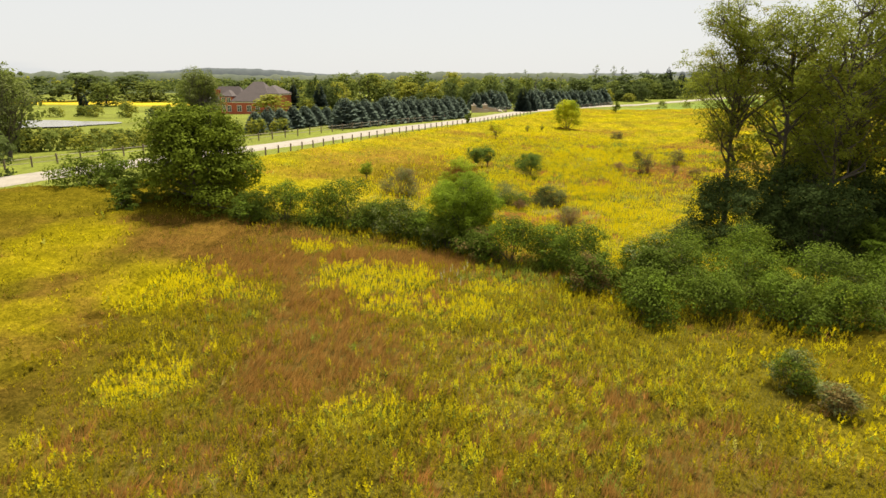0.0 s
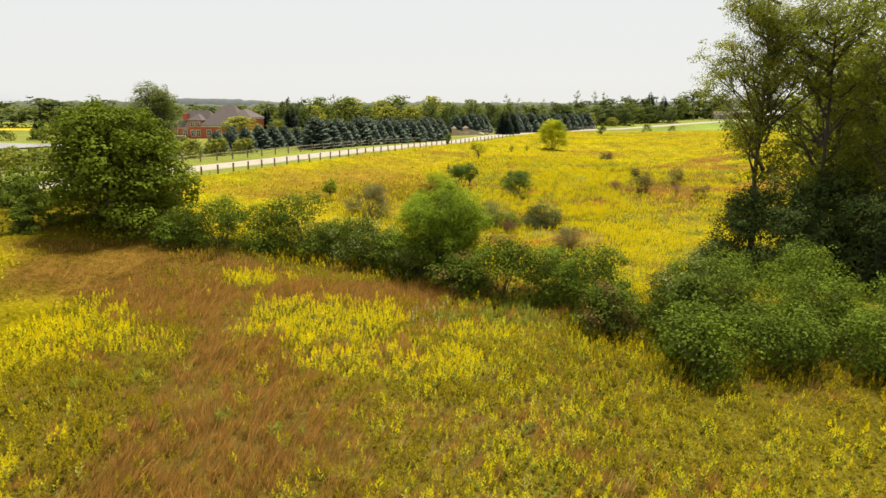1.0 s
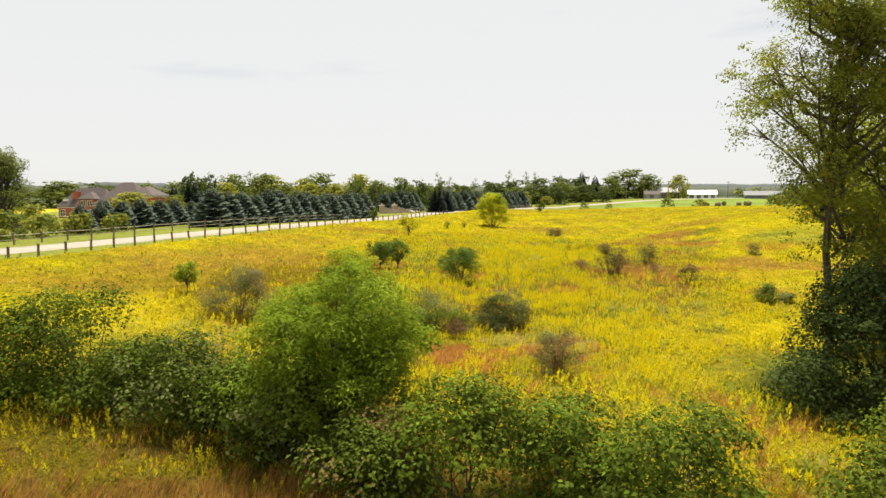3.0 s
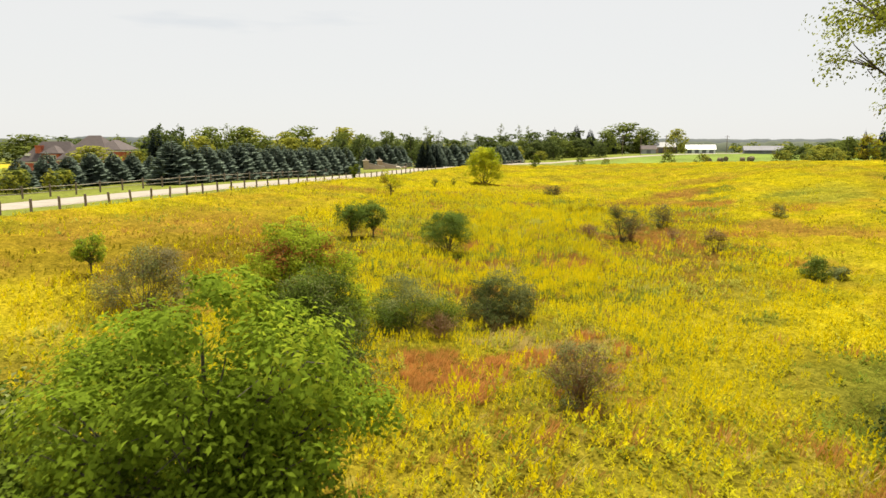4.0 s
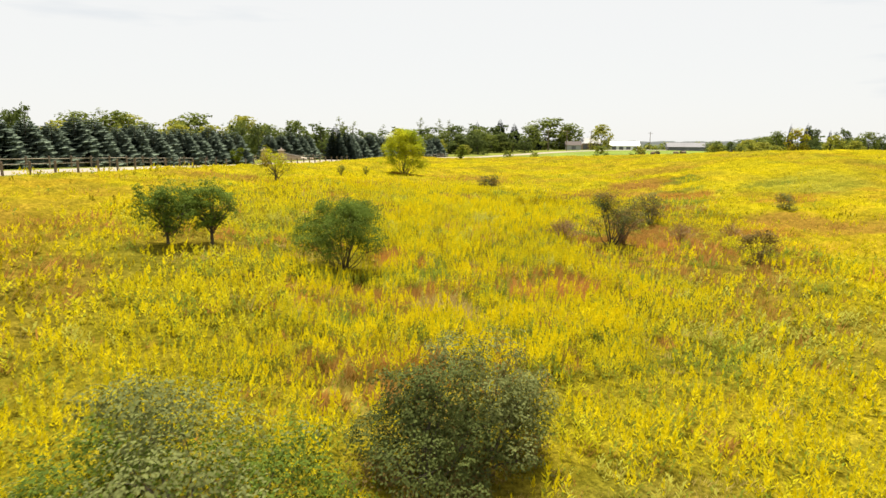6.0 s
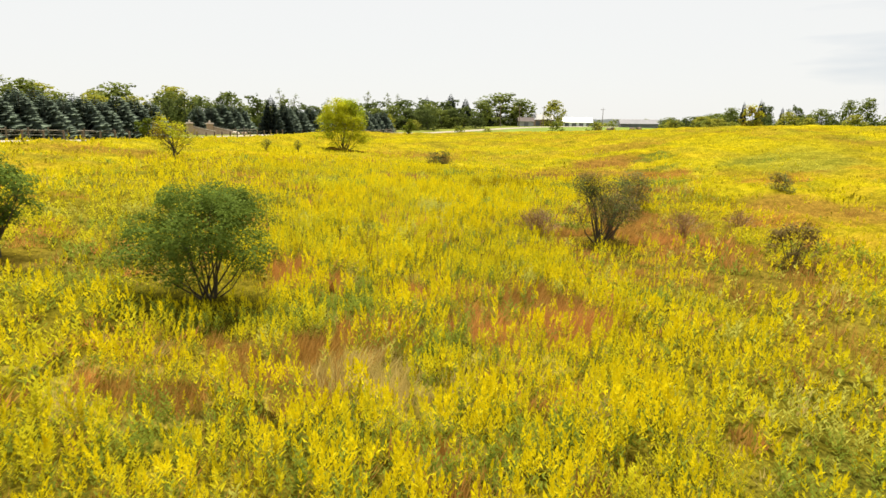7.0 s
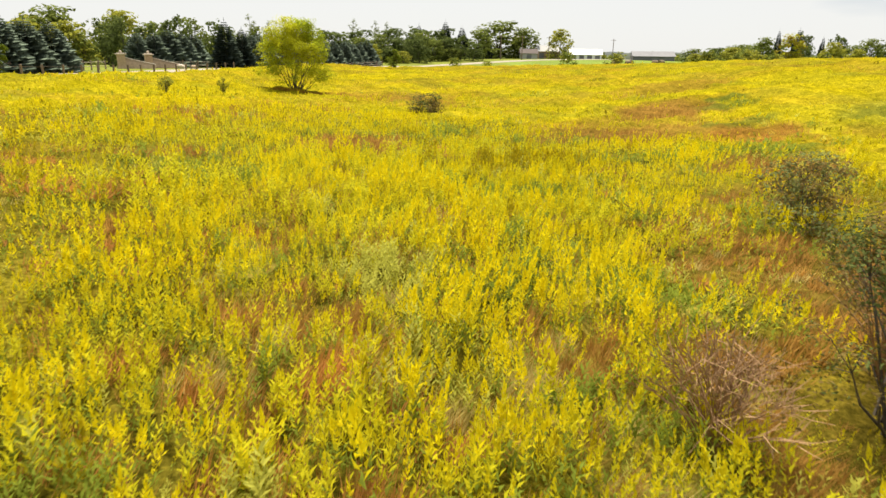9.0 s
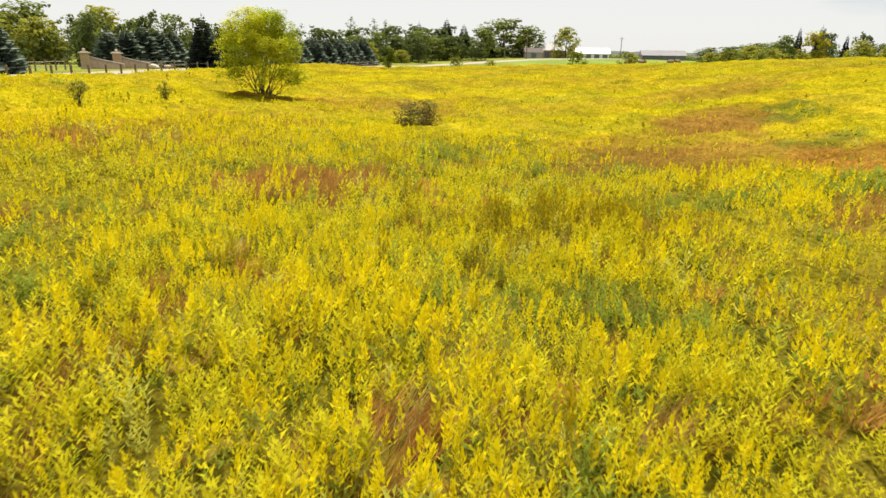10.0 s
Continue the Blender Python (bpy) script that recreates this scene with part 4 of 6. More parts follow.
def spruce_quads(h, r, rng, whorls=24, boughs=14):
    """Boughs of a spruce: drooping sprays in whorls, shorter towards the top."""
    out = []
    for i in range(whorls):
        f = i / (whorls - 1)
        z0 = h * (0.03 + 0.95 * f)
        rr = r * (1 - f) ** 0.62 * (0.82 + 0.18 * math.sin(min(1.0, f * 6) * 1.57)) + 0.08
        n = max(4, int(boughs * (1 - 0.55 * f)))
        a = rng.uniform(0, 6.28) + np.arange(n) * 2 * math.pi / n + rng.normal(size=n) * 0.16
        for ang in a:
            L = rr * rng.uniform(0.78, 1.12)
            d = np.array((math.cos(ang), math.sin(ang), 0))
            s = np.array((-d[1], d[0], 0))
            for j, (t0, t1, wd) in enumerate(((0.25, 0.7, 0.30), (0.5, 1.0, 0.26))):
                p0 = d * L * t0 + np.array((0, 0, z0 - 0.10 * L * t0 + 0.04 * h / whorls * rng.normal()))
                p1 = d * L * t1 + np.array((0, 0, z0 - 0.22 * L * t1 + 0.12 * L * t1 * t1))
                w = s * (L * wd + 0.05)
                m = (p0 + p1) / 2
                out.append((p0, m + w - np.array((0, 0, 0.10 * L)), p1, m - w - np.array((0, 0, 0.10 * L))))
                out.append((p0, m + w * 0.3 + np.array((0, 0, 0.10 * L)), p1 + np.array((0, 0, 0.03)), m - w * 0.3 - np.array((0, 0, 0.25 * L))))
    out.append(((0, 0, h * 0.95), (0.05, 0, h * 0.98), (0, 0, h * 1.05), (-0.05, 0, h * 0.98)))
    return np.array(out)


def spruce(x, y, h, r, mat, seed, label, group):
    rng = np.random.default_rng(seed)
    t = thing("spruce_tree", x, y, float(height(x, y)) - 0.1, label, "tree", group)
    child("trunk", mesh_of("trunk", tube_quads([(0, 0, 0), (0, 0, h * 0.5), (0, 0, h)], [0.13, 0.08, 0.015]), ["bark"]), t)
    child("crown", mesh_of("crown", spruce_quads(h, r, rng), [mat]), t)
    return t


BLUE = [spruce(0, 0, 5.5, 2.6, "spruce", 400 + i, "blue-green spruce in a planted row", "spruce row") for i in range(4)]
used = [False] * 4


def row_of_spruces(a, b, n, h, depth, seed):
    rng = np.random.default_rng(seed)
    for i in range(n):
        f = i / max(1, n - 1)
        k = (i * 7 + seed) % 4
        off = depth * (i % 2) + rng.normal() * 0.3
        w = unit(np.array((b[0] - a[0], b[1] - a[1])))
        x, y = a[0] + (b[0] - a[0]) * f - w[1] * off, a[1] + (b[1] - a[1]) * f + w[0] * off
        s = h / 5.5 * rng.uniform(0.88, 1.12)
        m = Matrix.LocRotScale((x, y, float(height(x, y)) - 0.1), Euler((0, 0, rng.uniform(0, 6.28))), (s * rng.uniform(1.12, 1.4), s * rng.uniform(1.12, 1.4), s))
        if not used[k]:
            BLUE[k].matrix_basis, used[k] = m, True
        else:
            copy_thing(BLUE[k], Matrix.Identity(4)).matrix_basis = m


row_of_spruces((-18.6, 128.0), (4.4, 167.5), 29, 5.6, 2.2, 1)
row_of_spruces((-34.5, 121.0), (-22.0, 139.5), 15, 4.3, 2.0, 2)
row_of_spruces((11.5, 204.0), (21.0, 214.0), 10, 6.0, 2.4, 3)
row_of_spruces((30.0, 212.0), (63.0, 247.0), 24, 6.4, 2.6, 4)
DARK = spruce(24.6, 195.5, 7.8, 3.0, "dark_spruce", 420, "large dark green spruce beside the road", "dark conifers")
for x, y, h, r in [(27.5, 199.5, 6.8, 2.6), (-98, 178, 6.3, 2.2), (-31, 166, 8.6, 3.0), (106, 304, 13.5, 4.0), (112, 303, 11.5, 4.0), (98, 310, 12, 3.5), (124, 308, 11, 3.5), (169.8, 217.2, 9.8, 1.6), (176.9, 209.2, 8.2, 1.4), (170, 211, 10, 2.4), (-56, 246, 10, 3.2)]:
    copy_thing(DARK, Matrix.Identity(4)).matrix_basis = Matrix.LocRotScale((x, y, float(height(x, y)) - 0.1), Euler((0, 0, rngf.uniform(0, 6.28))), (r / 3.0, r / 3.0, h / 7.8))

# bare-topped trees behind the woods
BARE = plant_tree("bare_tree", "tall thin tree with half-bare crown", "tree", 79, 334, 16.0, 2.6, 0.45, 10, 260, 0.5, ("far_leaf",), seed=350, trunk=0.16, lump=0.34, bark="pale_bark", group="half-bare trees")
for x, y, s in [(88, 332, 0.95), (92, 331, 0.92), (36, 274, 0.85), (40, 276, 0.75), (-30, 240, 0.85), (55, 300, 0.72), (-62, 240, 0.72)]:
    copy_thing(BARE, Matrix.Identity(4)).matrix_basis = Matrix.LocRotScale((x, y, float(height(x, y)) - 0.1), Euler((0, 0, rngf.uniform(0, 6.28))), (s, s, s))


def far_woods():
    """Woods far behind, crown by crown."""
    rng = np.random.default_rng(77)
    Q = []
    for i in range(620):
        a = math.radians(rng.uniform(-60, 75))
        d = rng.uniform(370, 900)
        x, y = d * math.sin(a), 60 + d * math.cos(a)
        if math.radians(27) < a < math.radians(42) and d < 520:
            continue
        h = rng.uniform(7, 12)
        r = rng.uniform(4, 7)
        lob = make_lobes(h, r, 0.05, 6, rng, lump=0.5)
        q = crown_quads(lob, 56, 2.4, rng, 0.8)
        Q.append(q + np.array((x, y, float(height(x, y)))))
    Q = np.concatenate(Q)
    idx = np.repeat(rng.integers(0, 3, len(Q) // 56), 56)
    ob = new("distant_woods", mesh_of("distant_woods", Q, ["far_leaf", "far_leaf_dark", "far_leaf_light"], np.where(idx == 2, (rng.random(len(Q)) > 0.6) * 2, idx)))
    tagged(ob, label="mixed green woods far behind the fields", category="woods", kind="stuff")


far_woods()

# ---- fences ----
def post_mesh(w, h):
    bm = boxed((-w / 2, -w / 2, -0.4, w / 2, w / 2, h), bevel=0.015)
    me = bpy.data.meshes.new("post")
    bm.to_mesh(me)
    bm.free()
    me.materials.append(M["wood_post"])
    return me


def road_fence():
    t = thing("road_fence", -22.3, 82.6, 0.0, "line of dark wooden fence posts with thin wires beside the road", "fence")
    me = post_mesh(0.15, 1.22)
    rng = random.Random(5)
    pts = []
    for k in range(-4, 44):
        p = FENCE_A + FENCE_WAY * 2.45 * k
        if k > 38:
            p = p + np.array((0.5, -0.1)) * (k - 38) * 0.3
        z = float(height(*p))
        o = new("post", me)
        o.parent = t
        o.matrix_basis = pose(p[0] + 22.3, p[1] - 82.6, z, rng.gauss(0, 1.6), rng.gauss(0, 1.6), -26 + rng.gauss(0, 5))
        pts.append((p[0] + 22.3, p[1] - 82.6, z))
    for zz in (0.55, 1.05):
        child("wire", mesh_of("wire", tube_quads([(x, y, z + zz) for x, y, z in pts], [0.006] * len(pts), 4), ["wood_post"]), t)


road_fence()


def rail_fence(name, line, step, rails, label):
    P = along(line, step)
    t = thing(name, P[0, 0], P[0, 1], 0.0, label, "fence")
    me = post_mesh(0.17, 1.28)
    rng = random.Random(8)
    Z = height(P[:, 0], P[:, 1])
    for (x, y), z in zip(P, Z):
        o = new("post", me)
        o.parent = t
        o.matrix_basis = pose(x - P[0, 0], y - P[0, 1], float(z), rng.gauss(0, 1), rng.gauss(0, 1), rng.uniform(0, 40))
    for i in range(len(P) - 1):
        for zz in rails:
            a = np.array((*(P[i] - P[0]), Z[i] + zz + rng.gauss(0, 0.015)))
            b = np.array((*(P[i + 1] - P[0]), Z[i + 1] + zz + rng.gauss(0, 0.015)))
            child("rail", mesh_of("rail", tube_quads([a, (a + b) / 2 + np.array((0, 0, -0.01)), b], [0.03, 0.036, 0.03], 5), ["rail_wood"]), t)


rail_fence("split_rail_fence", [(-66, 42), (-47.8, 72.5), (-40, 87.5), (-26.8, 108.8), (-17.2, 123.5), (3.5, 162), (8.2, 187)], 2.9, (0.5, 1.02), "weathered split-rail wooden fence round the pasture")
rail_fence("gate_fence", [(15.5, 197.5), (24, 203.5), (40, 219), (66, 244)], 2.9, (0.5, 1.02), "weathered split-rail wooden fence beyond the gate")

# ---- gate pillars ----
def gate_pillar(x, y, turn, label):
    z = float(height(x, y)) - 0.15
    t = thing("gate_pillar", x, y, z, label, "gate pillar", "stone gateway", turn=turn)
    part("shaft", boxed((-0.55, -0.55, 0, 0.55, 0.55, 2.15), (-0.63, -0.63, 0, 0.63, 0.63, 0.35), bevel=0.03), "stone", t)
    part("cap", boxed((-0.75, -0.75, 2.15, 0.75, 0.75, 2.30), (-0.5, -0.5, 2.30, 0.5, 0.5, 2.42), bevel=0.04), "cap_stone", t, "pale cut-stone cap")
    bm = bmesh.new()
    bmesh.ops.create_uvsphere(bm, u_segments=12, v_segments=8, radius=0.2, matrix=Matrix.Translation((0, 0, 2.6)))
    part("finial", bm, "cap_stone", t, "pale stone ball")
    rows = []
    for i in range(9):
        f = i / 8
        rx, ry = 0.5 + 4.2 * f, 0.9 * f * f
        h = 1.75 - 1.0 * f ** 0.8
        rows.append([(rx, ry - 0.2, 0), (rx, ry - 0.2, h), (rx, ry + 0.2, h), (rx, ry + 0.2, 0)])
    child("wing_wall", grid_mesh("wing_wall", np.array(rows), "stone"), t)
    cap = [[(a[1][0], a[1][1] - 0.07, a[1][2] + 0.003), (a[1][0], a[1][1] - 0.07, a[1][2] + 0.13), (a[2][0], a[2][1] + 0.07, a[2][2] + 0.13), (a[2][0], a[2][1] + 0.07, a[2][2] + 0.003)] for a in rows]
    child("coping", grid_mesh("coping", np.array(cap), "cap_stone"), t, "pale stone coping that slopes down")


gate_pillar(9.5, 190.2, 8, "sandstone gate pillar with curved wing wall")
gate_pillar(13.0, 194.0, 8, "sandstone gate pillar with longer curved wing wall")


def boulder(x, y, s, mat, label):
    bm = bmesh.new()
    bmesh.ops.create_icosphere(bm, subdivisions=2, radius=s)
    for v in bm.verts:
        v.co *= 1 + 0.25 * (noise.noise(v.co * 1.7 + Vector((x, y, 0))))
        v.co.z *= 0.7
    t = thing("boulder", x, y, float(height(x, y)) + 0.3 * s, label, "boulder")
    part("stone", bm, mat, t)


boulder(17.6, 193.6, 0.75, "cap_stone", "pale boulder beside the gate")
boulder(19.4, 196.5, 0.6, "stone", "tan boulder beside the gate")


def mailbox(x, y):
    t = thing("mailbox", x, y, float(height(x, y)), "black mailbox on a post beside the road", "mailbox")
    part("post", boxed((-0.06, -0.06, 0, 0.06, 0.06, 1.15), bevel=0.01), "black_paint", t)
    part("box", boxed((-0.12, -0.28, 1.15, 0.12, 0.28, 1.45), bevel=0.05), "black_paint", t)


mailbox(19.0, 190.5)

# ---- buildings ----
def hip_roof(x0, y0, x1, y1, z0, z1, over=0.5):
    bm = bmesh.new()
    x0, y0, x1, y1 = x0 - over, y0 - over, x1 + over, y1 + over
    if x1 - x0 >= y1 - y0:
        k = (y1 - y0) / 2
        a, b = (x0 + k * 0.9, (y0 + y1) / 2), (x1 - k * 0.9, (y0 + y1) / 2)
    else:
        k = (x1 - x0) / 2
        a, b = ((x0 + x1) / 2, y0 + k * 0.9), ((x0 + x1) / 2, y1 - k * 0.9)
    v = [bm.verts.new(p) for p in ((x0, y0, z0), (x1, y0, z0), (x1, y1, z0), (x0, y1, z0), (a[0], a[1], z1), (b[0], b[1], z1))]
    low = [bm.verts.new((q.co.x, q.co.y, z0 - 0.18)) for q in v[:4]]
    if x1 - x0 >= y1 - y0:
        f = [(0, 1, 5, 4), (1, 2, 5), (2, 3, 4, 5), (3, 0, 4)]
    else:
        f = [(0, 1, 4), (1, 2, 5, 4), (2, 3, 5), (3, 0, 4, 5)]
    for q in f:
        bm.faces.new([v[i] for i in q])
    for i in range(4):
        bm.faces.new((low[i], low[(i + 1) % 4], v[(i + 1) % 4], v[i]))
    bm.faces.new(low[::-1])
    return bm


def window_in(t, x, y, z, w, h, turn=0.0):
    """A window whose outside faces -y when turn is 0."""
    bm = boxed((-w / 2 - 0.1, -0.06, -0.1, -w / 2, 0.08, h + 0.1), (w / 2, -0.06, -0.1, w / 2 + 0.1, 0.08, h + 0.1), (-w / 2, -0.06, h, w / 2, 0.08, h + 0.14),
               (-w / 2, -0.06, -0.1, w / 2, 0.08, 0), (-0.035, -0.04, 0, 0.035, 0.06, h), (-w / 2, -0.035, h * 0.55, w / 2, 0.05, h * 0.55 + 0.06))
    f = part("window", bm, "trim_paint", t)
    f.matrix_basis = pose(x, y, z, 0, 0, turn)
    p = part("pane", boxed((-w / 2, 0.0, 0, w / 2, 0.03, h)), "glass", f)
    return f


def brick_house():
    hx, hy = -70.0, 226.0
    z = 0.35
    t = thing("brick_house", hx, hy, z, "large red-brick house with brown hipped roofs and cream trim", "house", turn=-12)
    part("wall", boxed((0, -5.5, -1.5, 13.5, 6, 4.2)), "brick", t)
    part("wing_wall", boxed((9, -3.2, -1.5, 16, 6.1, 6.7)), "brick", t)
    part("wing_wall", boxed((-12.5, -3.0, -1.5, 0, 5.5, 3.6)), "brick", t)
    part("bay_wall", boxed((-5.6, -4.0, -1.5, -0.8, -3.0, 5.9), (-5.4, -2.99, 3.4, -1.0, 1.0, 5.9)), "brick", t)
    part("cornice", boxed((-0.25, -5.75, 3.9, 13.75, -5.5, 4.22), (-0.25, -5.5, 3.9, 0, 6.2, 4.22)), "trim_paint", t, "cream painted cornice")
    part("cornice", boxed((11.3, -3.45, 6.4, 16.25, -3.2, 6.72), (16.0, -3.2, 6.4, 16.25, 6.2, 6.72)), "trim_paint", t, "cream painted cornice")
    part("cornice", boxed((-12.75, -3.25, 3.35, -5.7, -3.0, 3.62)), "trim_paint", t, "cream painted cornice")
    part("roof", hip_roof(0, -5.5, 14.0, 6.2, 4.4, 10.8), "roof", t, "brown shingled hipped roof")
    part("roof", hip_roof(8.5, -3.2, 16, 6.1, 6.9, 9.6, 0.4), "roof", t, "brown shingled hipped roof")
    part("roof", hip_roof(-12.5, -3, 3.0, 5.5, 3.8, 9.2), "roof", t, "brown shingled hipped roof")
    part("roof", hip_roof(-5.6, -4.0, -0.8, 1.4, 6.0, 8.0, 0.3), "roof", t, "brown shingled hipped roof")
    part("chimney", boxed((-8.9, -1.6, 4, -7.3, -0.3, 8.0), (-9.0, -1.7, 7.8, -7.2, -0.2, 8.1)), "brick", t)
    for x, y, zz, w, h in [(2.4, -5.56, 1.1, 1.5, 1.8), (6.0, -5.56, 1.1, 1.5, 1.8), (9.2, -5.56, 1.1, 1.3, 1.8), (13.4, -3.26, 4.4, 1.5, 1.6), (13.4, -3.26, 0.9, 1.5, 1.9),
                           (-4.2, -4.06, 4.0, 1.3, 1.4), (-2.2, -4.06, 4.0, 1.3, 1.4), (-4.2, -4.06, 0.9, 1.3, 1.9), (-2.2, -4.06, 0.9, 1.3, 1.9), (-7.6, -3.06, 1.0, 1.4, 1.8), (-11.2, -3.06, 1.0, 1.4, 1.8)]:
        window_in(t, x, y, zz, w, h)
    d = part("dormer", boxed((-11.6, -2.2, 4.2, -10.0, 0.4, 5.9)), "trim_paint", t, "cream dormer")
    part("deck", boxed((-12, -7.0, 0.9, -6, -3.1, 1.05), (-11.9, -6.9, -1.5, -11.7, -6.7, 0.9), (-6.3, -6.9, -1.5, -6.1, -6.7, 0.9), (-12, -7, 1.9, -6, -6.94, 2.0)), "rail_wood", t, "wooden deck")
    part("stair", boxed(*[(-6 + 0.3 * i, -6.6, 0.7 - 0.19 * i, -5.7 + 0.3 * i, -5.4, 0.88 - 0.19 * i) for i in range(9)]), "rail_wood", t)


brick_house()


def gable_barn(name, label, x, y, turn, w, d, wall, ridge, wall_mat, roof_mat, doors=2):
    t = thing(name, x, y, float(height(x, y)) - 0.2, label, "barn", turn=turn)
    part("wall", boxed((-w / 2, -d / 2, -0.5, w / 2, d / 2, wall)), wall_mat, t)
    bm = bmesh.new()
    v = [bm.verts.new(p) for p in ((-w / 2 - 0.4, -d / 2 - 0.5, wall - 0.1), (w / 2 + 0.4, -d / 2 - 0.5, wall - 0.1), (w / 2 + 0.4, 0, ridge), (-w / 2 - 0.4, 0, ridge), (-w / 2 - 0.4, d / 2 + 0.5, wall - 0.1), (w / 2 + 0.4, d / 2 + 0.5, wall - 0.1))]
    for q in ((0, 1, 2, 3), (3, 2, 5, 4), (0, 3, 4), (1, 5, 2), (0, 4, 5, 1)):
        bm.faces.new([v[i] for i in q])
    part("roof", bm, roof_mat, t)
    for i in range(doors):
        xx = -w / 2 + w * (i + 0.5) / doors
        part("door", boxed((xx - 0.9, -d / 2 - 0.06, 0, xx + 0.9, -d / 2 - 0.005, wall * 0.8)), "grey_roof", t)


gable_barn("white_barn", "long white metal barn with pale roof", 163, 300, -28, 12, 8, 2.0, 3.9, "white_metal", "white_metal", 4)
gable_barn("grey_barn", "long low grey barn with dark roof", 184, 286, -30, 15, 9, 1.8, 3.6, "grey_roof", "grey_roof", 5)
gable_barn("farm_house", "small pale farmhouse with grey roof", 149, 306, -20, 9, 8, 3.0, 5.2, "stone", "grey_wall", 2)
gable_barn("garden_shed", "small grey shed beside the farmhouse", 138, 300, -20, 6, 5, 2.2, 3.8, "grey_wall", "roof", 1)


def utility_pole(x, y, h):
    t = thing("utility_pole", x, y, float(height(x, y)), "wooden utility pole with crossarm", "utility pole", "utility poles")
    child("pole", mesh_of("pole", tube_quads([(0, 0, -0.3), (0, 0, h)], [0.16, 0.11], 8), ["wood_post"]), t)
    part("crossarm", boxed((-1.1, -0.06, h - 0.7, 1.1, 0.06, h - 0.56)), "wood_post", t)


for x, y, h in [(118, 283, 8.0), (124, 279, 8.0), (142, 292, 8.0), (176, 300, 8.0)]:
    utility_pole(x, y, h)


def bale(x, y, turn):
    t = thing("hay_bale", x, y, float(height(x, y)) + 0.72, "dark round hay bale in the mown field", "hay bale", "hay bales", turn=turn)
    bm = bmesh.new()
    bmesh.ops.create_cone(bm, cap_ends=True, segments=18, radius1=0.75, radius2=0.75, depth=1.3, matrix=Matrix.Rotation(radians(90), 4, "X"))
    bmesh.ops.bevel(bm, geom=[e for e in bm.edges if len(e.link_faces) == 2 and e.calc_face_angle() > 1.0], offset=0.08, segments=2, affect="EDGES")
    part("hay", bm, "bale", t)


for i, (x, y) in enumerate([(108, 205), (113, 207), (118, 204), (124, 209), (128, 214), (122, 218)]):
    bale(x, y, 30 * i)

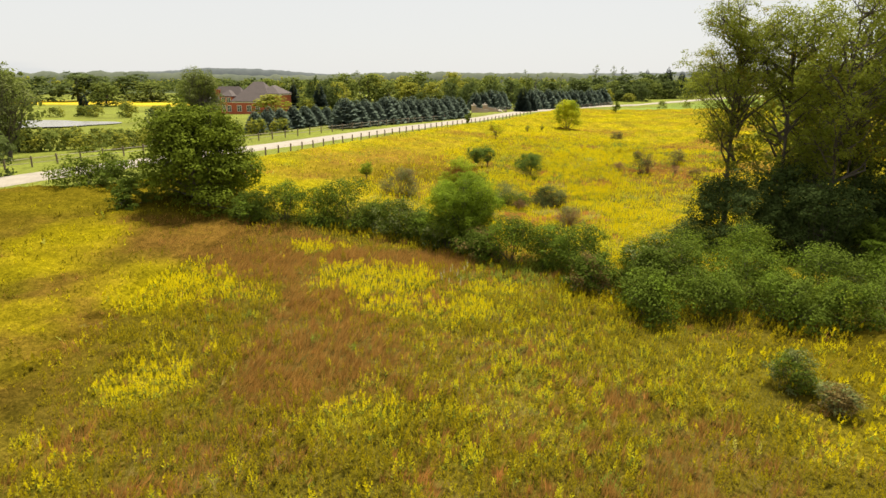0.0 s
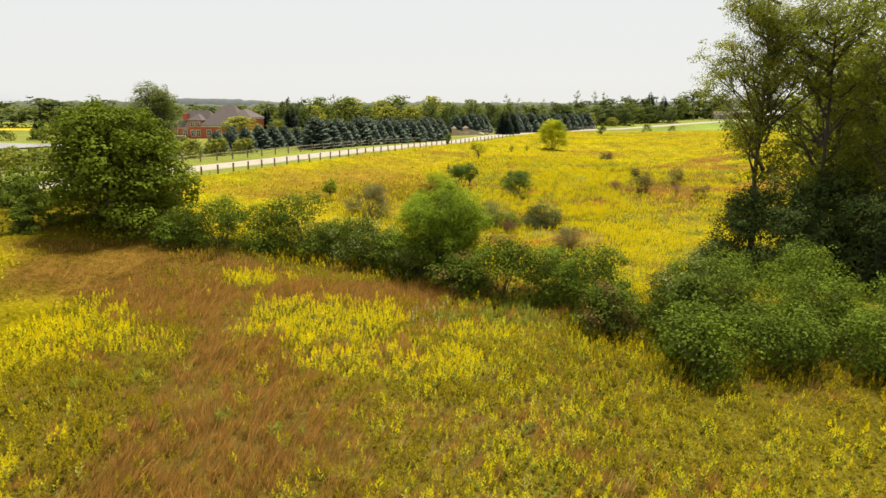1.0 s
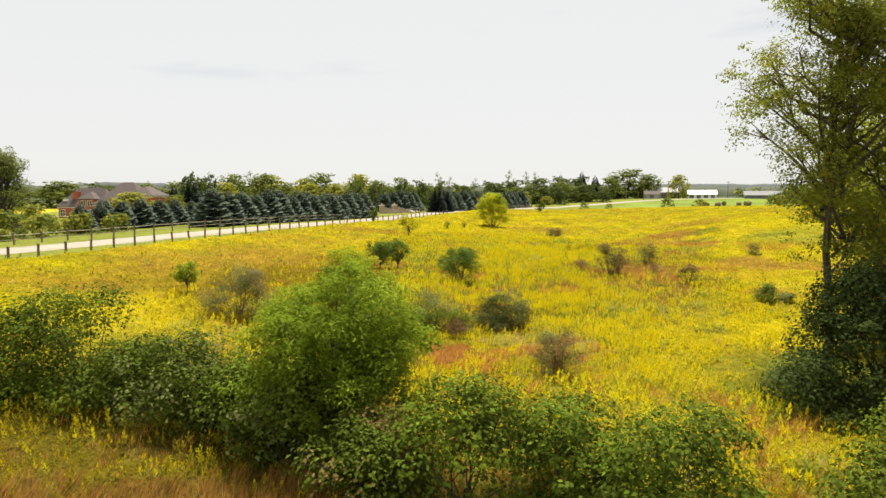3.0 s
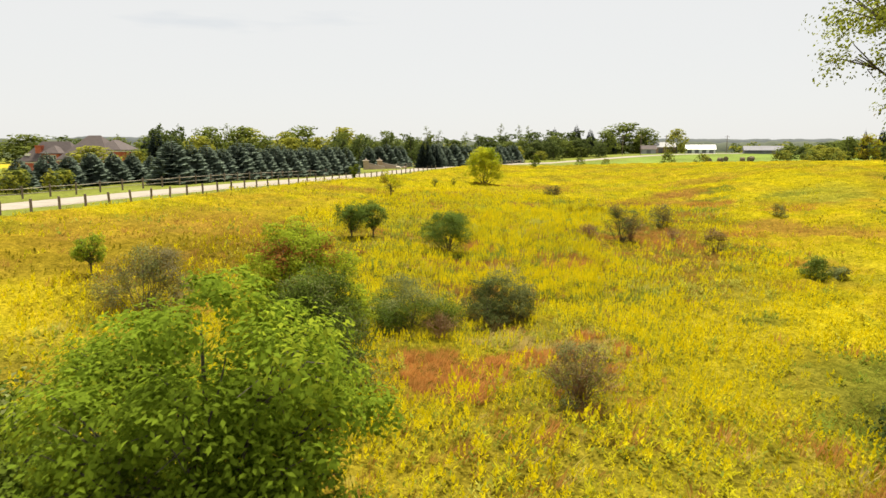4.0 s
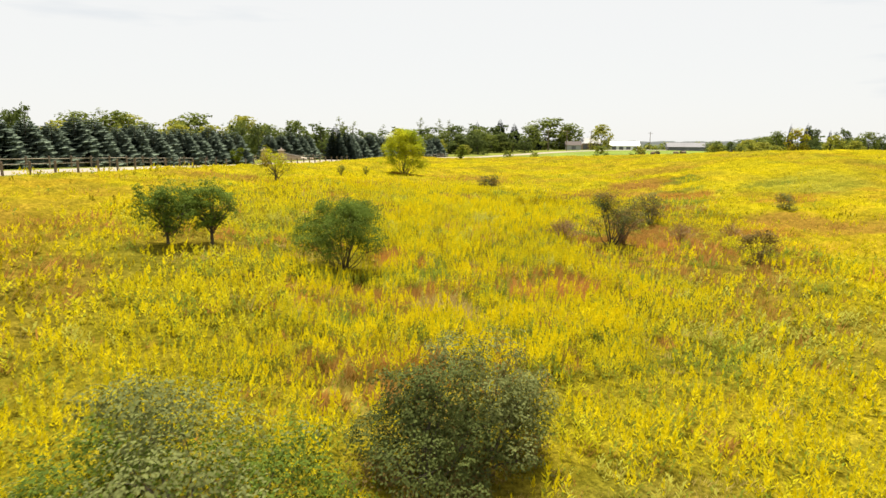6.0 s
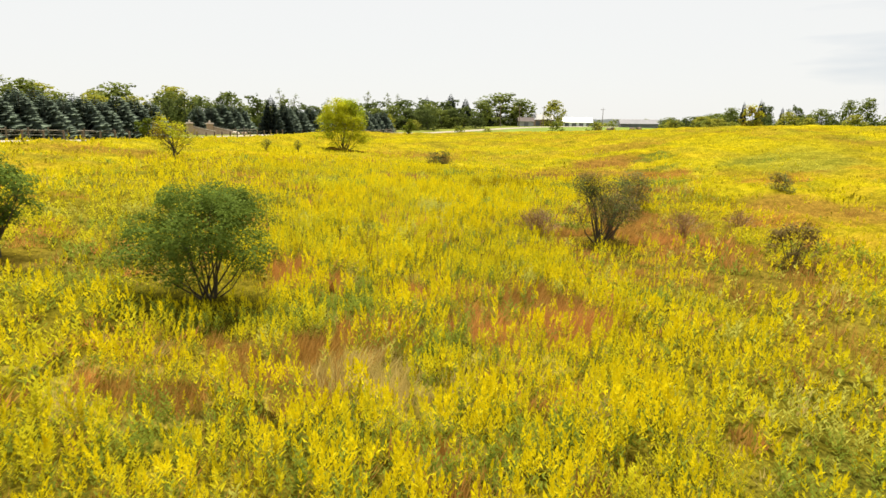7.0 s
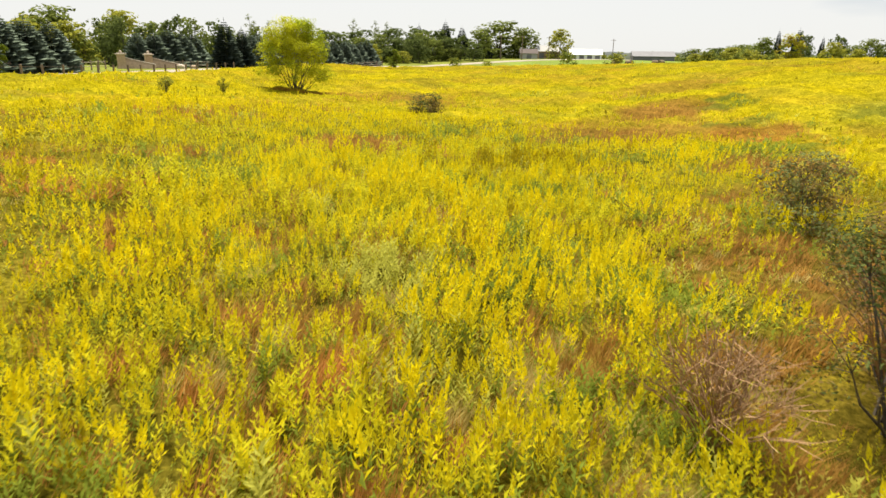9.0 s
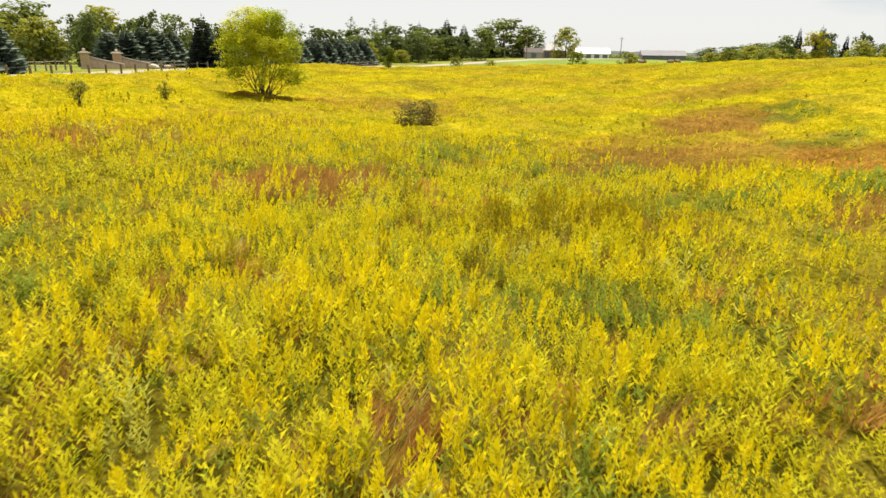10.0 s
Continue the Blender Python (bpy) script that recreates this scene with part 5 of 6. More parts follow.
# ---- meadow plants ----
# green: dark herb clumps, some painting in the shade of hummocks and hollows
PATCH = [("dry", -6.4, 34.0, 5.8, 9.0, 0.8), ("dry", -13.5, 45.5, 8.5, 5.0, 0.9), ("dry", -21.0, 35.0, 3.6, 5.5, 0.6), ("dry", -2.2, 44.2, 5.2, 2.8, 1.0), ("dry", -19.0, 50.5, 8.0, 2.4, 0.6),
         ("gold", -3.8, 40.0, 3.7, 2.8, 1.0), ("gold", -12.2, 26.8, 1.8, 1.7, 0.9), ("gold", -15.8, 38.5, 4.6, 4.5, 0.6), ("gold", -33.0, 57.0, 6.5, 4.8, 0.3), ("olive", -30.0, 59.0, 12.0, 7.0, 0.5), ("gold", 19.0, 66.0, 9.0, 7.0, 0.5), ("gold", 1.5, 69.0, 7.0, 6.0, 0.5), ("gold", 12.0, 70.0, 6.0, 3.0, 0.45), ("gold", -26.0, 44.0, 4.0, 7.0, 0.6), ("gold", -9.2, 46.2, 2.0, 1.3, 0.9),
         ("gold", 15.5, 29.5, 4.5, 2.0, 0.6), ("gold", 17.5, 26.5, 3.0, 1.6, 0.5), ("olive", 14.0, 31.0, 6.0, 7.0, 0.5), ("gold", -3.5, 24.5, 1.0, 0.7, 0.9), ("gold", -2.0, 24.3, 0.8, 0.7, 0.9), ("gold", 0.3, 35.5, 2.6, 2.0, 0.6),
         ("rust", 7.4, 59.8, 2.1, 2.4, 0.85), ("rust", 19.2, 79.6, 2.2, 2.4, 0.55), ("rust", 13.9, 83.9, 1.1, 1.5, 0.6), ("rust", 16.6, 81.9, 0.8, 0.8, 0.7), ("rust", 28.5, 139.8, 4.0, 1.0, 0.9), ("rust", 32.0, 90.0, 3.5, 2.5, 0.5),
         ("straw", 13.3, 63.6, 3.4, 2.8, 0.6), ("rust", 12.0, 62.0, 1.3, 0.8, 0.9), ("rust", 14.6, 64.6, 1.1, 0.7, 0.9), ("rust", 13.2, 63.2, 0.8, 0.5, 0.9), ("rust", 10.2, 61.2, 1.2, 0.7, 0.9), ("rust", 15.6, 62.9, 0.9, 0.6, 0.8), ("bud", 12.8, 64.6, 0.9, 0.5, 0.8), ("sage", 14.2, 62.0, 1.2, 0.6, 0.8), ("sage", 13.6, 65.8, 1.6, 0.9, 0.5), ("sage", 11.2, 63.6, 0.9, 0.7, 0.5), ("dry", 29.0, 86.0, 6.0, 7.0, 0.45), ("dry", 46.0, 116.0, 7.0, 5.0, 0.8), ("dry", 52.0, 122.5, 5.0, 3.5, 0.8), ("dry", 48.0, 91.5, 5.5, 6.0, 0.7), ("dry", 20.2, 81.3, 1.3, 1.8, 0.6),
         ("sage", 21.7, 94.7, 1.2, 1.3, 0.9), ("dry", 20.0, 93.1, 0.9, 1.4, 0.7), ("dry", 25.8, 112.2, 2.5, 2.6, 0.7), ("sage", 65.0, 110.0, 6.0, 6.5, 0.8), ("sage", 45.5, 104.5, 3.0, 2.6, 0.6), ("dry", 11.0, 71.0, 3.0, 2.2, 0.4),
         ("dry", 20.0, 100.5, 2.0, 1.6, 0.4), ("sage", 26.0, 72.0, 5.0, 3.0, 0.4), ("dry", 12.0, 90.5, 2.4, 1.6, 0.4), ("rust", 15.0, 102.0, 2.5, 1.2, 0.5),
         ("green", -10.0, 53.0, 7.5, 1.5, 0.9), ("green", -2.5, 50.8, 3.0, 1.5, 0.9), ("bud", 6.5, 35.0, 5.5, 7.0, 0.3), ("dry", 12.5, 77.6, 2.6, 2.0, 0.7), ("straw", 14.2, 76.6, 1.6, 1.0, 0.6), ("rust", 14.6, 79.2, 1.0, 0.8, 0.6), ("bud", 4.0, 25.5, 8.0, 5.0, 0.35), ("gold", -21.8, 33.5, 2.6, 3.0, 0.6), ("gold", -13.6, 21.0, 2.2, 2.0, 0.35), ("gold", -16.0, 37.2, 3.0, 2.4, 0.5), ("gold", 14.8, 22.4, 3.2, 2.0, 0.55), ("gold", -2.8, 35.1, 1.8, 1.4, 0.7),
         ("dry", -8.0, 81.0, 9.0, 14.0, 0.62), ("olive", -6.0, 74.0, 9.0, 8.0, 0.55), ("stem", 24.0, 101.0, 7.0, 7.0, 0.35), ("stem", 31.0, 110.0, 6.0, 5.0, 0.3), ("olive", 42.0, 98.0, 6.0, 2.2, 0.5), ("olive", 33.0, 106.0, 5.0, 1.6, 0.5), ("dry", -2.0, 100.0, 7.0, 9.0, 0.3), ("dry", 32.5, 92.0, 4.5, 4.0, 0.6), ("dry", 40.7, 115.9, 5.0, 2.5, 0.6), ("dry", 53.0, 122.5, 4.0, 3.0, 0.8), ("rust", 50.0, 112.0, 4.0, 2.2, 0.6), ("dry", 43.0, 104.8, 4.5, 3.0, 0.75), ("green", 47.5, 107.6, 4.0, 1.2, 0.8), ("green", 52.0, 115.0, 3.5, 1.0, 0.7), ("green", 59.0, 123.4, 2.2, 0.9, 0.9), ("dry", 37.7, 99.5, 3.0, 2.4, 0.7), ("dry", 38.0, 114.5, 3.0, 1.6, 0.6), ("green", 38.3, 113.2, 2.4, 0.6, 0.8), ("green", 36.8, 119.9, 2.0, 0.6, 0.7), ("dry", 26.0, 112.4, 4.0, 1.5, 0.5), ("green", 19.7, 103.1, 1.2, 0.6, 0.7), ("dry", 17.3, 107.4, 2.4, 1.2, 0.6), ("green", 38.0, 108.0, 4.0, 1.0, 0.7), ("green", 60.0, 112.0, 5.0, 1.2, 0.6), ("green", 31.0, 118.0, 3.5, 1.0, 0.6), ("rust", 56.0, 104.0, 5.0, 2.0, 0.6), ("rust", 40.0, 90.0, 4.0, 2.5, 0.6), ("dry", 60.0, 132.0, 9.0, 3.0, 0.6), ("rust", 22.0, 120.0, 4.0, 1.5, 0.5), ("dry", 5.0, 118.0, 6.0, 3.0, 0.5), ("dry", 36.0, 140.0, 8.0, 2.5, 0.5), ("rust", 31.0, 87.0, 3.0, 2.0, 0.5),
         ("green", 34.0, 53.5, 13.0, 9.5, 1.0), ("green", 20.0, 39.5, 9.0, 4.5, 0.9), ("green", 6.5, 44.0, 4.0, 1.6, 0.8), ("green", 5.0, 41.4, 3.4, 1.5, 0.7), ("gold", 3.2, 38.8, 2.8, 1.3, 0.5), ("green", 20.6, 71.9, 1.6, 0.9, 0.8), ("green", 25.0, 66.5, 1.8, 1.0, 0.7), ("green", 17.0, 79.8, 1.0, 0.6, 0.8), ("green", 14.2, 80.6, 0.8, 0.6, 0.8), ("green", 57.0, 121.0, 3.0, 1.4, 0.8), ("green", 46.5, 109.4, 3.5, 1.2, 0.7), ("green", 28.5, 101.0, 2.0, 1.6, 0.5), ("green", 27.5, 92.3, 1.6, 1.0, 0.6)]
KINDS = ["gold", "bud", "stem", "dry", "rust", "straw", "sage", "olive", "green"]


def near_edge(x):
    """Where the browner near part of the meadow ends, along the hedge and past the maple tree."""
    return np.minimum(50 - 0.45 * np.maximum(x, -12), 54.5) + 10 * np.clip((-16 - x) / 8, 0, 1)


def kind_shares(x, y):
    """What grows where: goldenrod in bloom or in bud, leafy herbs, dry, rust-red or straw grass, sage-green herbs, and
    darker olive-brown goldenrod.
    """
    k = len(x)
    near = y < near_edge(x) + 4 * (vnoise(x, y, 6, 13) - 0.5)
    big, mid, small = vnoise(x, y, 14, 1), vnoise(x, y, 4.5, 2), vnoise(x, y, 1.6, 3)
    far = np.clip((off_line(x, y) - 9) / 10, 0, 1)
    bloom = np.where(near, 0.06 + 0.3 * (big - 0.5) + 0.3 * (mid - 0.5), 0.34 + 0.7 * (big - 0.5) + 0.9 * (mid - 0.5) + 0.32 * far)
    w = np.zeros((9, k))
    w[0] = np.clip(bloom, 0.015, 1)
    w[1] = np.where(near, 0.08, 0.34) * (0.3 + 1.4 * small)
    w[2] = np.where(near, 0.05, 0.30) * np.clip(2.6 * vnoise(x, y, 3.2, 16) - 0.7, 0.05, 2) * (1 - 0.5 * far)
    w[3] = np.where(near, 0.50, 0.36) * np.clip((0.6 * vnoise(x, y, 7.0, 17) + 0.4 * vnoise(x, y, 2.4, 19) - 0.52) * 5, 0, 1) + np.where(near, 0.12, 0.02)
    w[4] = np.where(near, 0.05, 0.09) * (vnoise(x, y, 3.0, 7) > 0.62) * 3 + 0.03
    w[5] = np.where(near, 0.02, 0.06) * (vnoise(x, y, 3.5, 8) > 0.6) * 2
    w[6] = np.where(near, 0.04, 0.14) * (vnoise(x, y, 2.6, 9) > 0.58)
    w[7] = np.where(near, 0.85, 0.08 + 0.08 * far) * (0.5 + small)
    w[3] += np.where(near, 0, 0.07) * (1 - far)
    w[3:5] *= np.where((~near) & (far < 0.05), 0.6, 1.0)
    # scattered dark herbs, which also put the shade of small hollows into the colour
    w[8] = np.where(near, 0.12, 0.55) * np.clip((vnoise(x, y, 2.3, 18) - 0.60) * 6, 0, 1)
    for nm, cx, cy, rx, ry, s in PATCH:
        d = np.hypot((x - cx) / rx, (y - cy) / ry) + 0.8 * (vnoise(x, y, max(0.5, min(rx, ry) * 0.5), 11) - 0.5)
        f = np.clip((1.2 - d) / 0.55, 0, 1) * s
        w *= 1 - f * 0.9
        w[KINDS.index(nm)] += f
        if nm == "gold":
            w[1] += 0.25 * f
    w = (w / w.sum(0)) ** 1.25
    return w / w.sum(0)


def clump(x, y, size, seed):
    """Loose clumps of about that size: how far each place lies from the middle of its clump, and two chance values that the whole clump shares."""
    gi, gj = np.floor(x / size), np.floor(y / size)
    best, h1, h2 = np.full(len(x), 9.0), np.zeros(len(x)), np.zeros(len(x))

    def chance(a, b, k):
        return np.modf(np.abs(np.sin(a * 91.7 + b * 273.3 + (seed + k) * 37.9) * 24634.6345))[0]
    for di in (-1, 0, 1):
        for dj in (-1, 0, 1):
            a, b = gi + di, gj + dj
            d = np.hypot(x / size - a - 0.5 - 0.8 * (chance(a, b, 1) - 0.5), y / size - b - 0.5 - 0.8 * (chance(a, b, 2) - 0.5))
            m = d < best
            best = np.where(m, d, best)
            h1, h2 = np.where(m, chance(a, b, 3), h1), np.where(m, chance(a, b, 4), h2)
    return best, h1, h2


def plant_kind(x, y, rng, shared):
    """The kind of each plant; most plants of a clump are of one kind."""
    draw = np.where(rng.random(len(x)) < 0.68, shared, rng.random(len(x)))
    return np.minimum((draw[None] > np.cumsum(kind_shares(x, y), 0)).sum(0), 8)


def rhomb(p, d, s, length, width):
    p, d, s = np.array(p, float), np.array(d, float), np.array(s, float)
    return (p + d * length * 0.10 - s * width * 0.5, p + d * length * 0.42 + s * width * 0.55, p + d * length)


def herb(rng, leaves, heads, tall, top, leaf=0.12, wide=0.3):
    """One plant: a column of leaves that point up along one stem, and a feathery plume on top that nods to one side. Faces, and 0 for the lower leaves, 1 for the head, 2 for the upper leaves."""
    q, ix = [], []
    a = rng.uniform(0, 6.28)
    nod = np.array((math.cos(a), math.sin(a), 0)) * rng.uniform(0.02, 0.12) * tall
    for i in range(leaves):
        ang = i * 2.4 + a
        f = i / max(1, leaves - 1)
        L = leaf * (1.15 - 0.35 * f) * rng.uniform(0.8, 1.25)
        d = unit(np.array((math.cos(ang), math.sin(ang), rng.uniform(0.45, 1.5))))
        q.append(rhomb(np.array((0, 0, tall * (0.22 + 0.52 * f))) + nod * f * f, d, (-math.sin(ang), math.cos(ang), 0.1), L, L * wide))
        ix.append(0 if f < 0.4 else 2)
    for i in range(heads):
        ang = i * 2.4 + rng.uniform(0, 1.2)
        f = i / max(1, heads - 1)
        d = unit(np.array((math.cos(ang) * (1 - 0.8 * f), math.sin(ang) * (1 - 0.8 * f), 1.0 + 1.2 * f)) + nod * 5 * f)
        sd = unit(np.cross(d, rng.normal(size=3)))
        q.append(rhomb(np.array((0, 0, tall * (0.64 + 0.22 * f))) + nod * (0.4 + 0.6 * f), d, sd, top * rng.uniform(0.75, 1.2), top * wide * rng.uniform(0.8, 1.3)))
        ix.append(1)
    return np.array(q), np.array(ix)


def tuft(rng, blades, tall, spread, wide=0.012):
    """One tuft of fine grass blades that lean apart."""
    q = []
    for i in range(blades):
        ang = rng.uniform(0, 6.28)
        L = tall * rng.uniform(0.6, 1.15)
        d = unit(np.array((math.cos(ang) * spread * rng.uniform(0.3, 1.3), math.sin(ang) * spread * rng.uniform(0.3, 1.3), 1)))
        a2 = rng.uniform(0, 6.28)
        p = np.array((math.cos(a2), math.sin(a2), 0)) * rng.uniform(0, 0.16)
        sd = unit(np.array((-math.sin(ang), math.cos(ang), rng.normal() * 0.3)))
        q.append(rhomb(p, d, sd, L, wide * rng.uniform(0.7, 1.5)))
    return np.array(q), np.zeros(blades, int)


def spread_plants(shapes, x, y, size, rng, sway=0.06):
    """All plants as one array of faces: each takes one of the shapes, its own turn, size and lean."""
    Q, I = [], []
    pick = rng.integers(0, len(shapes), len(x))
    z = height(x, y) - 0.03
    for s, (q, ix) in enumerate(shapes):
        k = np.nonzero(pick == s)[0]
        a = rng.uniform(0, 6.28, len(k))
        sc = size[k] * rng.uniform(0.8, 1.2, len(k))
        c, n = np.cos(a)[:, None, None], np.sin(a)[:, None, None]
        v = q[None] * sc[:, None, None, None]
        way = 1.5 * (vnoise(x[k], y[k], 7.0, 41) - 0.5) + 0.25
        lx = (rng.normal(size=len(k)) * 0.10 + sway * np.cos(way) * 2 * vnoise(x[k], y[k], 2.5, 42))[:, None, None]
        ly = (rng.normal(size=len(k)) * 0.10 + sway * np.sin(way))[:, None, None]
        X = v[..., 0] * c - v[..., 1] * n + v[..., 2] * lx + x[k][:, None, None]
        Y = v[..., 0] * n + v[..., 1] * c + v[..., 2] * ly + y[k][:, None, None]
        Zz = v[..., 2] + z[k][:, None, None]
        Q.append(np.stack([X, Y, Zz], -1).reshape(-1, 3, 3))
        I.append(np.tile(ix, len(k)))
    return np.concatenate(Q), np.concatenate(I)


LINE = np.array([(0, 15), (2, 40), (6, 55), (12, 70), (20, 90), (28, 108)])


def off_line(x, y):
    """Metres from a line up the middle of the meadow."""
    d = np.full(x.shape, 1e9)
    for a, b in zip(LINE[:-1], LINE[1:]):
        w = b - a
        f = np.clip(((x - a[0]) * w[0] + (y - a[1]) * w[1]) / (w @ w), 0, 1)
        d = np.minimum(d, np.hypot(x - a[0] - f * w[0], y - a[1] - f * w[1]))
    return d


def zone(step, keep, seed, box4):
    rng = np.random.default_rng(seed)
    gx, gy = np.meshgrid(np.arange(box4[0], box4[1], step), np.arange(box4[2], box4[3], step))
    x, y = gx.ravel() + rng.uniform(-0.5, 0.5, gx.size) * step, gy.ravel() + rng.uniform(-0.5, 0.5, gx.size) * step
    k = keep(x, y) & (field_side(x, y) > 0.15) & in_meadow(x, y)
    return x[k], y[k], rng


def meadow():
    rs = np.random.default_rng(31)
    make = lambda n, *a: [herb(rs, *a) for _ in range(n)]
    blades = lambda n, *a: [tuft(rs, *a) for _ in range(n)]
    detail = {
        4: {"gold": make(12, 8, 7, 0.66, 0.11, 0.12, 0.40), "bud": make(12, 10, 5, 0.62, 0.10, 0.12, 0.40), "leafy": make(6, 12, 0, 0.60, 0.1, 0.13, 0.40), "grass": blades(12, 12, 0.55, 0.45, 0.020)},
        3: {"gold": make(14, 14, 11, 0.84, 0.10, 0.10, 0.34), "bud": make(12, 15, 9, 0.82, 0.095, 0.10, 0.34), "leafy": make(8, 19, 0, 0.76, 0.1, 0.11, 0.34), "grass": blades(10, 20, 0.55, 0.6, 0.012)},
        2: {"gold": make(10, 8, 9, 0.80, 0.12, 0.12, 0.32), "bud": make(8, 9, 7, 0.78, 0.115, 0.12, 0.32), "leafy": make(6, 12, 0, 0.70, 0.1, 0.14, 0.34), "grass": blades(10, 22, 0.40, 0.85, 0.024)},
        1: {"gold": make(8, 5, 6, 0.70, 0.15, 0.16, 0.40), "bud": make(8, 6, 5, 0.68, 0.14, 0.16, 0.40), "leafy": make(5, 8, 0, 0.62, 0.1, 0.18, 0.42), "grass": blades(8, 9, 0.58, 0.55, 0.028)},
        0: {"gold": make(8, 2, 6, 0.62, 0.15, 0.18, 0.45), "bud": make(6, 3, 5, 0.62, 0.15, 0.18, 0.45), "leafy": make(4, 6, 0, 0.60, 0.1, 0.22, 0.5), "grass": blades(4, 8, 0.58, 0.7, 0.034)},
    }
    zones = [(0.135, 3, 50, (2, 38, 70, 110), 0.55, lambda x, y: (off_line(x, y) < 5.5) & (y > 71) & (y < 108)),
             (0.205, 2, 51, (-8, 46, 52, 126), 0.75, lambda x, y: (off_line(x, y) < np.where(y > 86, 13.0, 9.5)) & (y > 56) & ((y <= 71) | (y >= 108) | (off_line(x, y) >= 5.5))),
             (0.18, 4, 57, (-16, 14, 16, 48), 0.52, lambda x, y: y < 48),
             (0.26, 1, 52, (-24, 26, 15, 56.1), 0.6, lambda x, y: (off_line(x, y) < 19) & (y <= 56) & ((x < -16) | (x > 14) | (y > 48) | (y < 16))),
             (0.29, 1, 56, (-20, 48, 56, 130), 0.75, lambda x, y: (off_line(x, y) < 19) & (y > 56) & (off_line(x, y) >= np.where(y > 86, 13.0, 9.5))),
             (0.50, 0, 53, (-45, 75, 15, 145), 1.3, lambda x, y: (off_line(x, y) >= 19) & (off_line(x, y) < 36)),
             (1.0, 0, 54, (-60, 110, 15, 180), 2.0, lambda x, y: (off_line(x, y) >= 36) & (off_line(x, y) < 62)),
             (2.4, 0, 55, (-70, 170, 20, 250), 3.0, lambda x, y: (off_line(x, y) >= 62) & (off_line(x, y) < 125))]
    out = {n: [[], []] for n in KINDS}
    for step, lod, seed, b4, size, keep in zones:
        x, y, rng = zone(step, keep, seed, b4)
        off, h1, h2 = clump(x, y, size, seed)
        # the rims of the clumps are thin, so that shade shows between them
        ok = rng.random(len(x)) > np.clip((off - 0.46) * 3.0, 0, 0.6)
        x, y, off, h1, h2 = x[ok], y[ok], off[ok], h1[ok], h2[ok]
        shade = np.ones(len(x))
        for sh in SHRUBS:
            if sh[0] in ("rounded_shrub", "vase_shrub", "small_tree", "mixed_shrub", "willow_shrub"):
                shade = np.minimum(shade, np.clip(0.30 + 0.7 * (np.hypot(x - sh[2], y - sh[3]) - 0.6 * sh[5]) / (0.6 * sh[5]), 0.30, 1))
        kind = plant_kind(x, y, rng, h1)
        grow = (0.66 + 0.50 * vnoise(x, y, 2.4, 5) + 0.36 * (h2 - 0.5)) * (1.2 - 1.0 * off * off) * shade * np.clip(0.65 + field_side(x, y) / 5, 0.65, 1)
        for i, n in enumerate(KINDS):
            k = kind == i
            if not k.any():
                continue
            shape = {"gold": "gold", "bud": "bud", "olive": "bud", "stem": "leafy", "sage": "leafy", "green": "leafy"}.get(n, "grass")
            q, ix = spread_plants(detail[lod][shape], x[k], y[k], grow[k] * (0.9 if n == "straw" else 1.0), rng, 0.34 if shape == "grass" else 0.06)
            if lod == 0:
                ix = np.where(ix == 1, 2, ix)
            out[n][0].append(q)
            out[n][1].append(ix)
    info = {"gold": ("goldenrod", "goldenrod in full yellow bloom across the meadow", ["green_stem", "plume", "bud"]), "bud": ("budding_goldenrod", "goldenrod with olive-yellow half-open flower heads", ["green_stem", "bud", "stem"]),
            "stem": ("leafy_herbs", "leafy green meadow herbs between the goldenrod", ["stem", "stem", "stem"]), "dry": ("dry_grass", "tall dry brown meadow grass", ["dry", "dry", "dry"]),
            "rust": ("rust_grass", "rust-red meadow grass in patches", ["rust", "rust", "rust"]), "straw": ("straw_grass", "flattened straw-coloured grass", ["straw", "straw", "straw"]), "sage": ("sage_herbs", "pale grey-green meadow herbs", ["sage", "sage", "sage"]), "olive": ("olive_goldenrod", "olive-brown goldenrod with few open flowers", ["olive_stem", "olive_bud", "olive_stem"]), "green": ("green_herbs", "dark green leafy herbs in clumps", ["green_stem", "green_stem", "green_stem"])}
    for n, (nm, lab, ms) in info.items():
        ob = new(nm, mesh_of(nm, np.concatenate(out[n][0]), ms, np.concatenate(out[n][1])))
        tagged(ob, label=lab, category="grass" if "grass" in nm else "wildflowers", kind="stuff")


TONE = np.array([(0.46, 0.39, 0.006), (0.37, 0.34, 0.010), (0.25, 0.25, 0.015), (0.33, 0.19, 0.036), (0.35, 0.155, 0.032), (0.36, 0.28, 0.08), (0.28, 0.28, 0.03), (0.20, 0.165, 0.012), (0.13, 0.155, 0.02)])


# litter colour, dark enough to put the shade between plants into it
SHADED_LITTER = np.array((0.10, 0.088, 0.014))


